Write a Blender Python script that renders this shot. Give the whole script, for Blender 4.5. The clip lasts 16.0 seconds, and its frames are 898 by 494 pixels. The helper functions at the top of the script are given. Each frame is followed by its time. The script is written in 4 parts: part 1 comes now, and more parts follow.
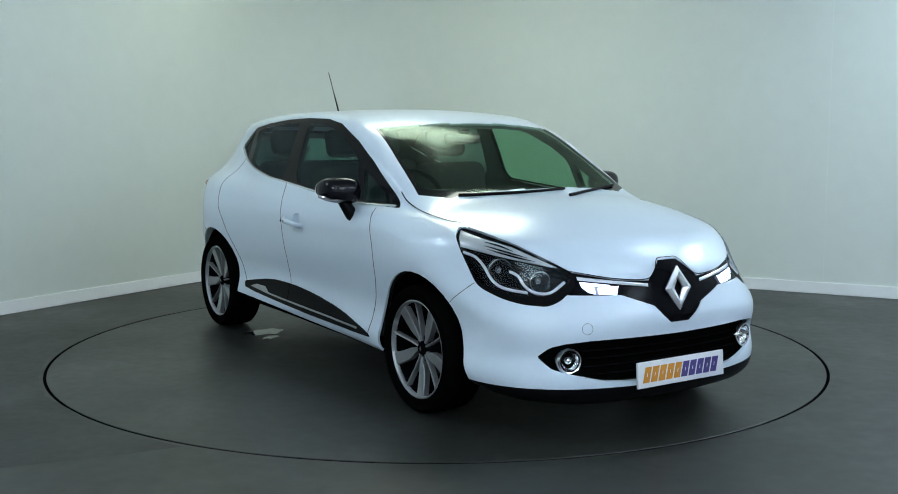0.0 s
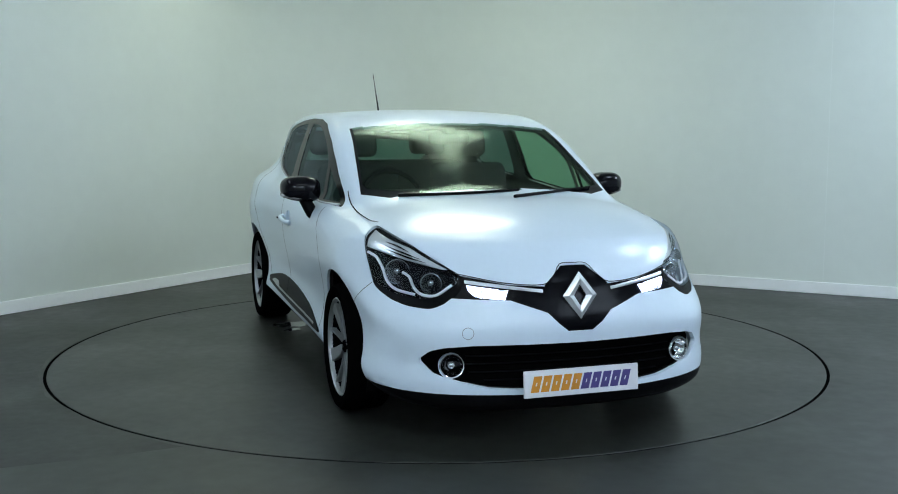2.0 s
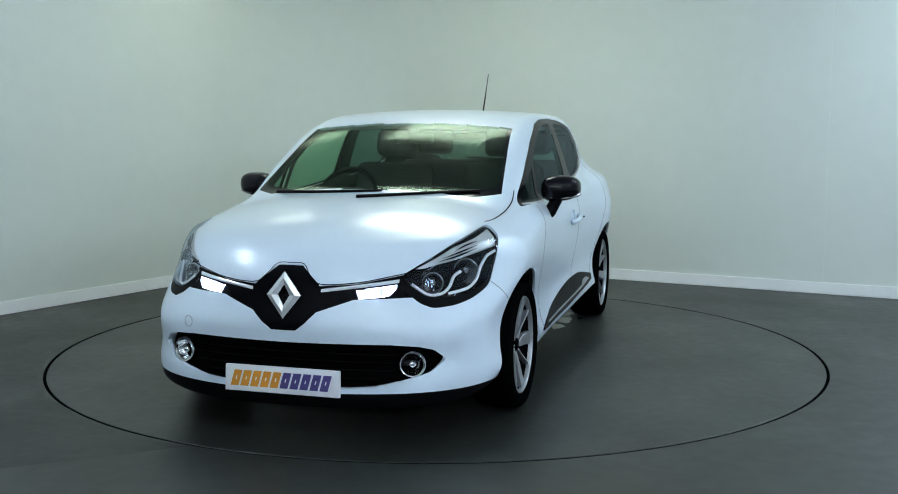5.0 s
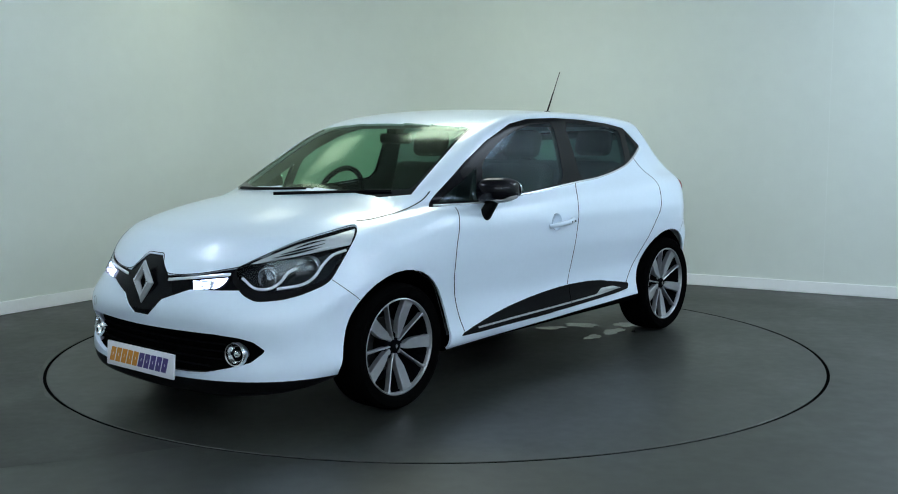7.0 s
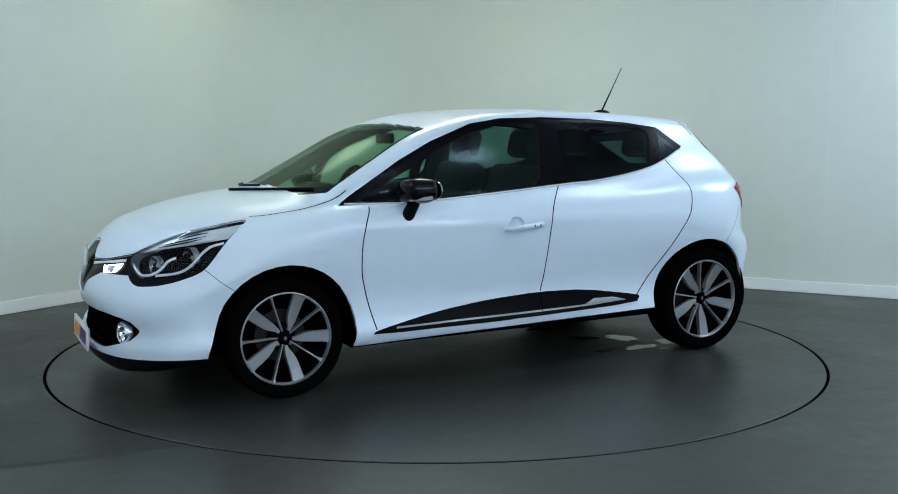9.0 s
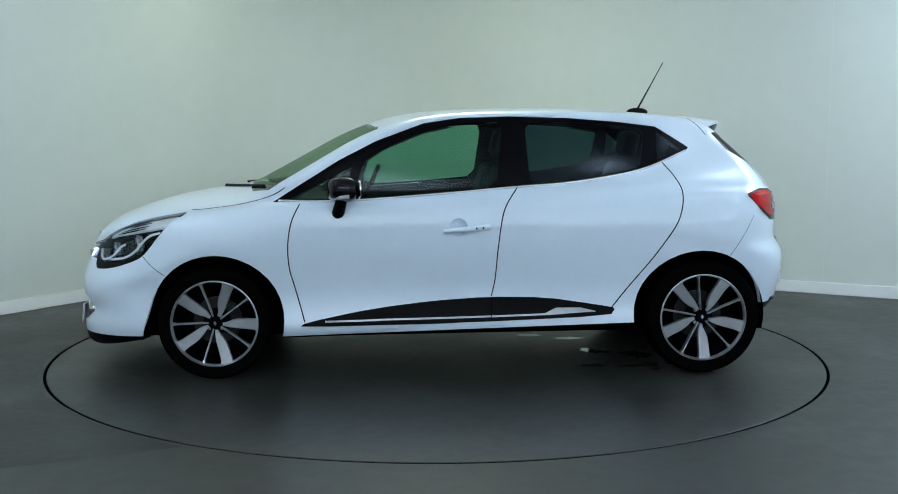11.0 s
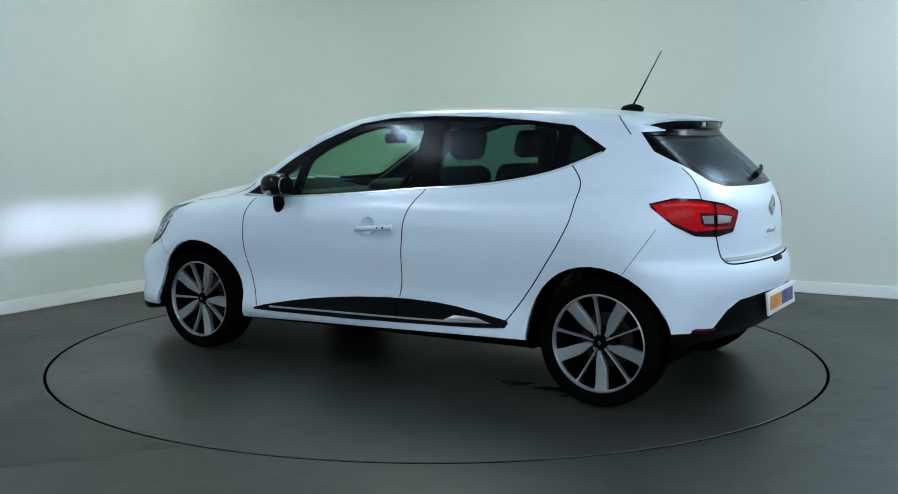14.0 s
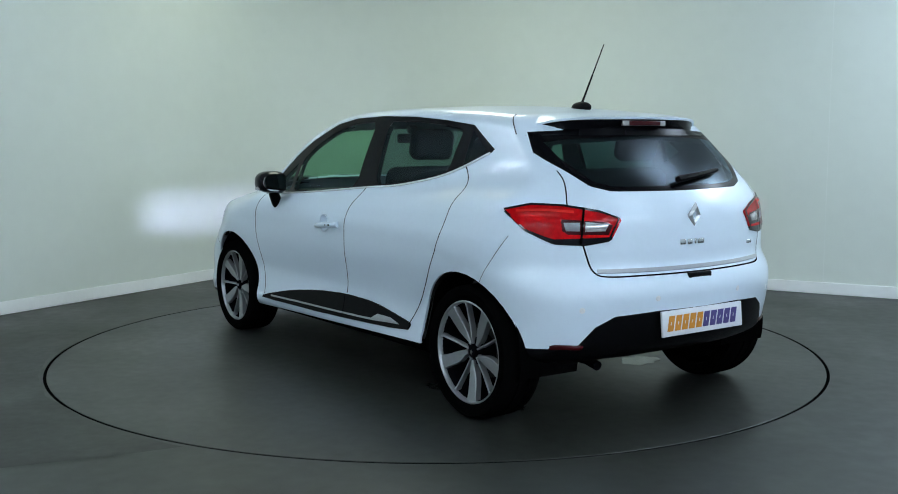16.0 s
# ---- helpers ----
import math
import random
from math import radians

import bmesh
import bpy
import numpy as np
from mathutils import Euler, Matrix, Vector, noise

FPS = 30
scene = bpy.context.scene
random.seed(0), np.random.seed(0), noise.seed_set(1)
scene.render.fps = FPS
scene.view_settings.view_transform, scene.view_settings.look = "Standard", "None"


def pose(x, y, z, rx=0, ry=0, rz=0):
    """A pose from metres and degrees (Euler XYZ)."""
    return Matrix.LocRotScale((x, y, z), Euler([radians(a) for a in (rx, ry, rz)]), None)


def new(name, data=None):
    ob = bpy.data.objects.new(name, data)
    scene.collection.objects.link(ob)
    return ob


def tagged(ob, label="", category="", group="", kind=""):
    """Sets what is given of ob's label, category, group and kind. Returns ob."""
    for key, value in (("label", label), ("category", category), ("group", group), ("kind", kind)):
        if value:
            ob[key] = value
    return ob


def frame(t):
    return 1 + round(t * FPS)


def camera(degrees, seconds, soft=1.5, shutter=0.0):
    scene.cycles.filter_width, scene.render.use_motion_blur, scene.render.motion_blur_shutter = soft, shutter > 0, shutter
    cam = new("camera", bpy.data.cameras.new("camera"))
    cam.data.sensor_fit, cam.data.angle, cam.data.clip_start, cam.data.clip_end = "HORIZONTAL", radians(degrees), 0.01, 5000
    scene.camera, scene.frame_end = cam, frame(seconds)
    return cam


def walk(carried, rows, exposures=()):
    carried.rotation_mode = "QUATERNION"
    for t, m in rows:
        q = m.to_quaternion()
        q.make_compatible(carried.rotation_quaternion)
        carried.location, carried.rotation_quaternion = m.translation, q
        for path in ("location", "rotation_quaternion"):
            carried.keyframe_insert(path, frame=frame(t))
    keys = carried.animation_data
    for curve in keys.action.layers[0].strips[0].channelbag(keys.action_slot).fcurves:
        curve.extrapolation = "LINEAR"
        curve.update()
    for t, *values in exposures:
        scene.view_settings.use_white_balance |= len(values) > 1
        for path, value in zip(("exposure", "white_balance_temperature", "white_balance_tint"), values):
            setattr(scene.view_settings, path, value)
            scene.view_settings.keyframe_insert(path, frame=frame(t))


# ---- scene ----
# The camera stands still on its tripod.
cam = camera(47.755, 16.0, soft=1.0)
EYE = pose(0, -6.0677, 1.2699, 90 - 6.2491, 0, -0.6285)
walk(cam, [(0.0, EYE), (16.0, EYE)], exposures=[(0.0, 0.05, 6500, 10), (16.0, 0.05, 6500, 10)])

# ---- light ----
world = bpy.data.worlds.new("world")
scene.world = world
world.use_nodes = True
world.node_tree.nodes["Background"].inputs[0].default_value = (0.5, 0.55, 0.5, 1)
world.node_tree.nodes["Background"].inputs[1].default_value = 0.02

CORNER = Vector((-1.10, 4.36, 0))
LEFT = Vector((-0.525, -0.851, 0)).normalized()
RIGHT = Vector((0.873, -0.488, 0)).normalized()
CEILING = 3.3


def room(a, b, z):
    """A place a metres along the back wall and b metres along the side wall from their corner."""
    p = CORNER + RIGHT * a + LEFT * b
    return Vector((p.x, p.y, z))


# ---- materials ----
def mat(name, color, rough=0.5, metal=0.0, coat=0.0, noise_scale=0.0, noise_amount=0.0, bump=0.0, rough_var=0.0, spec=0.5):
    m = bpy.data.materials.new(name)
    m.use_nodes = True
    nt = m.node_tree
    b = nt.nodes["Principled BSDF"]
    b.inputs["Base Color"].default_value = (*color, 1)
    b.inputs["Roughness"].default_value = rough
    b.inputs["Metallic"].default_value = metal
    b.inputs["Coat Weight"].default_value = coat
    b.inputs["Coat Roughness"].default_value = 0.18
    b.inputs["Specular IOR Level"].default_value = spec
    if noise_scale:
        tc = nt.nodes.new("ShaderNodeTexCoord")
        n1 = nt.nodes.new("ShaderNodeTexNoise")
        n1.inputs["Scale"].default_value = noise_scale
        n1.inputs["Detail"].default_value = 6
        n2 = nt.nodes.new("ShaderNodeTexNoise")
        n2.inputs["Scale"].default_value = noise_scale * 14
        n2.inputs["Detail"].default_value = 3
        nt.links.new(tc.outputs["Object"], n1.inputs["Vector"])
        nt.links.new(tc.outputs["Object"], n2.inputs["Vector"])
        add = nt.nodes.new("ShaderNodeMath")
        add.operation = "MULTIPLY_ADD"
        add.inputs[1].default_value = 0.35
        nt.links.new(n2.outputs["Fac"], add.inputs[0])
        nt.links.new(n1.outputs["Fac"], add.inputs[2])
        ramp = nt.nodes.new("ShaderNodeMapRange")
        ramp.inputs[1].default_value, ramp.inputs[2].default_value = 0.4, 0.95
        ramp.inputs[3].default_value, ramp.inputs[4].default_value = 1 - noise_amount, 1 + noise_amount
        nt.links.new(add.outputs[0], ramp.inputs[0])
        mul = nt.nodes.new("ShaderNodeVectorMath")
        mul.operation = "SCALE"
        mul.inputs[0].default_value = color
        nt.links.new(ramp.outputs[0], mul.inputs["Scale"])
        nt.links.new(mul.outputs[0], b.inputs["Base Color"])
        if rough_var:
            rr = nt.nodes.new("ShaderNodeMapRange")
            rr.inputs[1].default_value, rr.inputs[2].default_value = 0.4, 0.95
            rr.inputs[3].default_value, rr.inputs[4].default_value = rough - rough_var, rough + rough_var
            nt.links.new(add.outputs[0], rr.inputs[0])
            nt.links.new(rr.outputs[0], b.inputs["Roughness"])
        if bump:
            bp = nt.nodes.new("ShaderNodeBump")
            bp.inputs["Strength"].default_value = bump
            bp.inputs["Distance"].default_value = 0.004
            nt.links.new(n2.outputs["Fac"], bp.inputs["Height"])
            nt.links.new(bp.outputs[0], b.inputs["Normal"])
    return m


def glass(name, tint, gloss=1.0, rough=0.0, tone=(0.86, 1.0, 1.12)):
    """A thin pane: clear tint with a Fresnel gloss."""
    m = bpy.data.materials.new(name)
    m.use_nodes = True
    nt = m.node_tree
    nt.nodes.remove(nt.nodes["Principled BSDF"])
    out = nt.nodes["Material Output"]
    tr = nt.nodes.new("ShaderNodeBsdfTransparent")
    tr.inputs[0].default_value = (*tint, 1)
    gl = nt.nodes.new("ShaderNodeBsdfGlossy")
    gl.inputs["Color"].default_value = (*(gloss * c for c in tone), 1)
    gl.inputs["Roughness"].default_value = rough
    lw = nt.nodes.new("ShaderNodeLayerWeight")
    lw.inputs[0].default_value = 0.5
    pw = nt.nodes.new("ShaderNodeMath")
    pw.operation = "POWER"
    pw.inputs[1].default_value = 5.0
    nt.links.new(lw.outputs["Facing"], pw.inputs[0])
    fr = nt.nodes.new("ShaderNodeMath")
    fr.operation = "MULTIPLY_ADD"
    fr.inputs[1].default_value, fr.inputs[2].default_value = 0.9, 0.06
    nt.links.new(pw.outputs[0], fr.inputs[0])
    mx = nt.nodes.new("ShaderNodeMixShader")
    nt.links.new(fr.outputs[0], mx.inputs[0])
    nt.links.new(tr.outputs[0], mx.inputs[1])
    nt.links.new(gl.outputs[0], mx.inputs[2])
    nt.links.new(mx.outputs[0], out.inputs[0])
    return m


def glow(name, color, strength):
    m = bpy.data.materials.new(name)
    m.use_nodes = True
    b = m.node_tree.nodes["Principled BSDF"]
    b.inputs["Base Color"].default_value = (0.8, 0.8, 0.8, 1)
    b.inputs["Emission Color"].default_value = (*color, 1)
    b.inputs["Emission Strength"].default_value = strength
    return m


M_WALL = mat("wall_paint", (0.67, 0.71, 0.65), 0.6, noise_scale=0.6, noise_amount=0.05, bump=0.03)
M_JOINT = mat("joint_filler", (0.70, 0.74, 0.685), 0.7, noise_scale=3, noise_amount=0.05)
# Added wall out of view; its grey tone sets the car's fill and reflections.
M_UNSEENWALL = mat("unseen_wall_tone", (0.55, 0.58, 0.59), 0.8, noise_scale=0.6, noise_amount=0.1)
M_SKIRT = mat("skirting_paint", (0.90, 0.91, 0.89), 0.4, noise_scale=2.0, noise_amount=0.04)
M_FLOOR = mat("grey_floor_paint", (0.0195, 0.0213, 0.0165), 0.46, noise_scale=0.9, noise_amount=0.42, bump=0.06, rough_var=0.12, spec=0.5)
M_DISC = mat("grey_disc_paint", (0.0165, 0.0182, 0.0145), 0.42, noise_scale=1.1, noise_amount=0.30, bump=0.06, rough_var=0.10, spec=0.55)
M_GAP = mat("dark_gap", (0.002, 0.002, 0.002), 0.9, spec=0.0)
M_STAIN = mat("wet_film", (0.045, 0.049, 0.045), 0.04, noise_scale=9, noise_amount=0.3)
M_DARKFLOOR = mat("darker_floor", (0.0115, 0.0128, 0.0098), 0.46, noise_scale=1.4, noise_amount=0.25, rough_var=0.1, spec=0.4)
M_CEIL = mat("ceiling_paint", (0.7, 0.72, 0.7), 0.8, noise_scale=0.7, noise_amount=0.04)
M_FILL = glow("fill_diffuser", (0.84, 1.0, 1.05), 3.6)
M_LAMPM = glow("main_lamp_diffuser", (0.90, 1.0, 0.88), 10.3)
M_LAMPW = glow("warm_lamp_diffuser", (0.90, 1.0, 0.82), 4.0)
M_LAMPC = glow("cool_lamp_diffuser", (0.78, 0.96, 1.2), 8.5)
M_LAMPF = glow("far_lamp_diffuser", (0.78, 0.96, 1.16), 14.0)
M_TUBE = glow("lit_tube", (0.79, 0.95, 1.18), 46.0)
M_LAMPB = mat("lamp_housing", (0.6, 0.6, 0.6), 0.4, noise_scale=5, noise_amount=0.03)

M_PAINT = mat("white_car_paint", (0.73, 0.83, 0.92), 0.34, coat=0.7, noise_scale=40, noise_amount=0.012)
M_BLACK = mat("gloss_black", (0.004, 0.004, 0.006), 0.10, spec=0.2)
M_PILLAR = mat("black_pillar_film", (0.003, 0.003, 0.004), 0.2, spec=0.07)
M_PLASTIC = mat("black_plastic", (0.0035, 0.0035, 0.004), 0.42, noise_scale=60, noise_amount=0.2, bump=0.05, spec=0.05)
M_SLAT = mat("satin_black_plastic", (0.0035, 0.0035, 0.004), 0.5, spec=0.0)
M_UNDER = mat("underbody", (0.002, 0.002, 0.002), 0.9, spec=0.0)
M_GREY = mat("grey_trim", (0.22, 0.23, 0.24), 0.35, noise_scale=30, noise_amount=0.05)
M_BRIGHT = mat("bright_trim", (0.80, 0.82, 0.84), 0.22, metal=0.35)
M_CHROME = mat("chrome", (0.75, 0.76, 0.78), 0.12, metal=1.0)
M_EMBLEM = mat("satin_chrome", (0.78, 0.79, 0.81), 0.26, metal=0.7)
M_SILVER = mat("machined_alloy", (0.40, 0.41, 0.42), 0.36, metal=0.75, noise_scale=30, noise_amount=0.06)
M_RIMDARK = mat("dark_alloy", (0.003, 0.003, 0.004), 0.45, spec=0.0)
M_RUBBER = mat("tyre_rubber", (0.0022, 0.0022, 0.0022), 0.8, noise_scale=25, noise_amount=0.2, bump=0.1, spec=0.0)
M_GLASS = glass("side_glass", (0.38, 0.64, 0.52), gloss=0.34, rough=0.12)
M_TINT = glass("dark_glass", (0.15, 0.25, 0.25), gloss=0.32, rough=0.15)
M_REARG = glass("rear_glass", (0.17, 0.28, 0.27), gloss=0.50, rough=0.22)
M_QUARTER = glass("quarter_glass", (0.05, 0.08, 0.08), gloss=0.25, rough=0.15)
M_SCREEN = glass("windscreen_glass", (0.54, 0.72, 0.55), gloss=0.52, rough=0.15, tone=(0.82, 1.0, 0.84))
M_LENS = glass("lamp_lens", (0.93, 0.95, 0.97), gloss=0.5)
M_RED = mat("red_lens", (0.47, 0.003, 0.005), 0.15, noise_scale=50, noise_amount=0.25, spec=0.12)
M_HOTRED = mat("bright_red_lens", (0.70, 0.02, 0.015), 0.2, spec=0.25)
M_DARKRED = mat("dark_red_lens", (0.045, 0.002, 0.004), 0.15, spec=0.3)
M_BEZEL = mat("pale_bezel", (0.66, 0.68, 0.67), 0.30, metal=0.25, coat=0.5)
M_BOWL = mat("dim_reflector", (0.58, 0.59, 0.61), 0.24, metal=1.0)
M_CLEAR = mat("clear_lens", (0.42, 0.40, 0.40), 0.12, metal=0.4, coat=1.0)
M_DRL = glow("day_running_light", (0.52, 0.64, 1.0), 5.0)
M_PLATE = mat("plate_white", (0.78, 0.78, 0.80), 0.3, noise_scale=20, noise_amount=0.03)
M_ORANGE = mat("orange_print", (0.64, 0.25, 0.02), 0.4)
M_PURPLE = mat("purple_print", (0.065, 0.045, 0.19), 0.4)
M_CABIN = mat("dark_cabin_cloth", (0.022, 0.023, 0.024), 0.85, noise_scale=30, noise_amount=0.25, bump=0.1)
M_HEADLINER = mat("grey_headliner", (0.32, 0.33, 0.32), 0.9, noise_scale=20, noise_amount=0.05)
M_MIRROR = mat("mirror_glass", (0.85, 0.87, 0.88), 0.02, metal=1.0)


# ---- helpers for building ----
def part(name, bm, material, parent=None, label="", smooth=True):
    bmesh.ops.recalc_face_normals(bm, faces=bm.faces[:]) if len(bm.faces) < 4000 else None
    me = bpy.data.meshes.new(name)
    bm.to_mesh(me)
    bm.free()
    me.materials.append(material)
    if smooth:
        me.polygons.foreach_set("use_smooth", [True] * len(me.polygons))
        me.set_sharp_from_angle(angle=radians(38))
    ob = new(name, me)
    if parent:
        ob.parent = parent
    if label:
        tagged(ob, label)
    return ob


def empty(name):
    return new(name)


def box(bm, lo, hi, m=None, bevel=0.0):
    r = bmesh.ops.create_cube(bm, size=1)
    vs = r["verts"]
    for v in vs:
        v.co = Vector([lo[i] + (v.co[i] + 0.5) * (hi[i] - lo[i]) for i in range(3)])
    if bevel:
        es = list({e for v in vs for e in v.link_edges})
        rb = bmesh.ops.bevel(bm, geom=es, offset=bevel, segments=3, affect="EDGES", profile=0.5)
        vs = list({v for f in rb["faces"] for v in f.verts} | {v for v in vs if v.is_valid})
    if m is not None:
        bmesh.ops.transform(bm, matrix=m, verts=vs)
    return vs


def prism(bm, poly, d0, d1, to3):
    """An extruded polygon: to3(u, v, d) gives its places."""
    a = [bm.verts.new(to3(u, v, d0)) for u, v in poly]
    b = [bm.verts.new(to3(u, v, d1)) for u, v in poly]
    n = len(poly)
    bm.faces.new(a[::-1])
    bm.faces.new(b)
    for i in range(n):
        bm.faces.new((a[i], a[(i + 1) % n], b[(i + 1) % n], b[i]))


def lathe(bm, profile, centre, segments=64, axis="y", turn=2 * math.pi):
    """Turns (radius, along) pairs about an axis through centre."""
    rings = []
    closed = turn > 6.28
    for i in range(segments if closed else segments + 1):
        a = turn * i / segments
        ring = []
        for r, s in profile:
            if axis == "y":
                p = (r * math.cos(a), s, r * math.sin(a))
            elif axis == "x":
                p = (s, r * math.cos(a), r * math.sin(a))
            else:
                p = (r * math.cos(a), r * math.sin(a), s)
            ring.append(bm.verts.new(Vector(p) + Vector(centre)))
        rings.append(ring)
    n = len(rings)
    for i in range(n if closed else n - 1):
        a, b = rings[i], rings[(i + 1) % n]
        for j in range(len(profile) - 1):
            bm.faces.new((a[j], a[j + 1], b[j + 1], b[j]))


def tube(bm, pts, r, sides=8, r_end=None):
    pts = [Vector(p) for p in pts]
    rings = []
    for i, p in enumerate(pts):
        d = (pts[min(i + 1, len(pts) - 1)] - pts[max(i - 1, 0)]).normalized()
        u = d.orthogonal().normalized()
        if i and abs(u.dot(last)) < 0.99:
            u = (last - d * last.dot(d)).normalized()
        last = u
        w = d.cross(u)
        k = i / max(1, len(pts) - 1)
        rad = r + ((r_end if r_end is not None else r) - r) * k
        rings.append([bm.verts.new(p + (u * math.cos(a) + w * math.sin(a)) * rad) for a in [2 * math.pi * j / sides for j in range(sides)]])
    for a, b in zip(rings, rings[1:]):
        for j in range(sides):
            bm.faces.new((a[j], a[(j + 1) % sides], b[(j + 1) % sides], b[j]))
    bm.faces.new(rings[0][::-1])
    bm.faces.new(rings[-1])


# ---- the room ----
def wall_strip(name, pts, z0, z1, thick, material, label):
    """A wall along plan points, its inner face on them and its thickness outward."""
    bm = bmesh.new()
    n = len(pts)
    inner, outer = [], []
    for i, p in enumerate(pts):
        d = (pts[min(i + 1, n - 1)] - pts[max(i - 1, 0)]).normalized()
        o = Vector((-d.y, d.x, 0)) * thick
        inner.append(p)
        outer.append(p + o)
    rows = []
    for i in range(n):
        rows.append([bm.verts.new((q.x, q.y, z)) for q, z in ((inner[i], z0), (inner[i], z1), (outer[i], z1), (outer[i], z0))])
    for a, b in zip(rows, rows[1:]):
        for j in range(4):
            bm.faces.new((a[j], a[(j + 1) % 4], b[(j + 1) % 4], b[j]))
    bm.faces.new(rows[0])
    bm.faces.new(rows[-1][::-1])
    ob = part(name, bm, material)
    return tagged(ob, label, "wall", kind="structure")


ROUND = 1.25


def plan_line(inset=0.0):
    """The side wall, the rounded corner and the back wall, from the camera's side round to the far end."""
    c = ROUND
    pts = [room(inset, 11.0, 0), room(inset, 6.0, 0), room(inset, c, 0)]
    for i in range(1, 16):
        a = math.pi / 2 * i / 16
        pts.append(room(c - (c - inset) * math.cos(a), c - (c - inset) * math.sin(a), 0))
    pts += [room(c, inset, 0), room(5.0, inset, 0), room(9.0, inset, 0)]
    return pts


wall_strip("wall_back", plan_line(), 0, CEILING, 0.15, M_WALL, "pale grey-green painted walls with a rounded corner")
wall_strip("baseboard", plan_line(0.014), 0.004, 0.096, 0.012, M_SKIRT, "low white painted skirting board along the walls")
wall_strip("wall_right", [room(9.0, 0, 0), room(9.0, 10.98, 0)], 0, CEILING, 0.15, M_UNSEENWALL, "unseen side wall, its grey tone set for fill and reflections")
wall_strip("wall_front", [room(9.0, 11.0, 0), room(0, 11.0, 0)], 0, CEILING, 0.15, M_WALL, "pale painted wall behind the camera")

bm = bmesh.new()
prism(bm, [(0, 0), (9, 0), (9, 11), (0, 11)], CEILING, CEILING + 0.1, lambda u, v, d: room(u, v, d))
tagged(part("ceiling", bm, M_CEIL, smooth=False), "plain pale ceiling", "ceiling", kind="structure")

DISC = 2.217
bm = bmesh.new()
seg = 160
ring = [bm.verts.new(((DISC + 0.017) * math.cos(2 * math.pi * i / seg), (DISC + 0.017) * math.sin(2 * math.pi * i / seg), 0)) for i in range(seg)]
low = [bm.verts.new((v.co.x, v.co.y, -0.059)) for v in ring]
far = []
for v in ring:
    d = Vector((v.co.x, v.co.y, 0)).normalized()
    far.append(bm.verts.new(d * 14))
for i in range(seg):
    j = (i + 1) % seg
    bm.faces.new((ring[i], far[i], far[j], ring[j]))
    bm.faces.new((ring[j], low[j], low[i], ring[i]))
tagged(part("floor", bm, M_FLOOR, smooth=False), "dark grey painted studio floor with faint wear", "floor", kind="structure")
bm = bmesh.new()
bmesh.ops.create_circle(bm, cap_ends=True, radius=DISC + 0.2, segments=96, matrix=pose(0, 0, -0.058))
tagged(part("floor_pit", bm, M_GAP, smooth=False), "dark pit under the turntable rim", "pit", kind="structure")

# A faintly darker patch of the floor beside the turntable.
bm = bmesh.new()
DARKER = [(-2.802, -0.127), (-2.445, -0.001), (-2.259, 0.082), (-2.227, -0.387), (-2.133, -0.747), (-1.924, -1.186), (-1.47, -1.716), (-1.115, -1.966), (-1.047, -2.003), (-1.293, -2.121), (-1.684, -2.271), (-1.823, -2.348)]
vs = [bm.verts.new((x, y, 0.0015)) for x, y in DARKER]
bm.faces.new(vs)
tagged(part("floor_patch", bm, M_DARKFLOOR, smooth=False), "slightly darker patch of the floor", "floor patch", kind="structure")

# Faint upright joints between the panels of the back wall.
for a in (4.82, 7.22):
    bm = bmesh.new()
    box(bm, (-0.003, -0.0012, 0.10), (0.003, 0.004, CEILING), Matrix.Translation(room(a, 0.0, 0)) @ pose(0, 0, 0, 0, 0, math.degrees(math.atan2(RIGHT.y, RIGHT.x))))
    tagged(part("panel_joint", bm, M_JOINT, smooth=False), "faint upright joint between wall panels", "wall joint", kind="structure")

# ---- ceiling lamps ----
def ceiling_lamp(a, b, la, lb, glowing, z=CEILING - 0.06):
    ob = tagged(empty("ceiling_light"), "white rectangular ceiling light panel", "ceiling light", "ceiling lights")
    base = room(a, b, z)
    turn = pose(0, 0, 0, 0, 0, math.degrees(math.atan2(RIGHT.y, RIGHT.x)))
    ob.matrix_basis = Matrix.Translation(base) @ turn
    bm = bmesh.new()
    box(bm, (-la / 2 - 0.03, -lb / 2 - 0.03, 0.0), (la / 2 + 0.03, lb / 2 + 0.03, 0.06), bevel=0.008)
    part("frame", bm, M_LAMPB, ob)
    bm = bmesh.new()
    box(bm, (-la / 2, -lb / 2, -0.008), (la / 2, lb / 2, -0.002))
    part("diffuser", bm, glowing, ob)
    return ob


# The 3 m panel above the camera is unseen, added as front fill.
LAMPS = [(2.6, 2.2, 1.3, 1.0, M_LAMPM), (0.62, 2.1, 0.7, 0.6, M_LAMPW), (7.2, 4.0, 0.5, 0.5, M_LAMPC), (7.2, 5.6, 0.5, 0.5, M_LAMPC), (6.0, 8.0, 3.0, 1.0, M_FILL), (5.9, 2.25, 0.9, 0.7, M_LAMPC), (7.1, 0.75, 2.0, 0.9, M_LAMPF)]
for l in LAMPS:
    ceiling_lamp(*l)


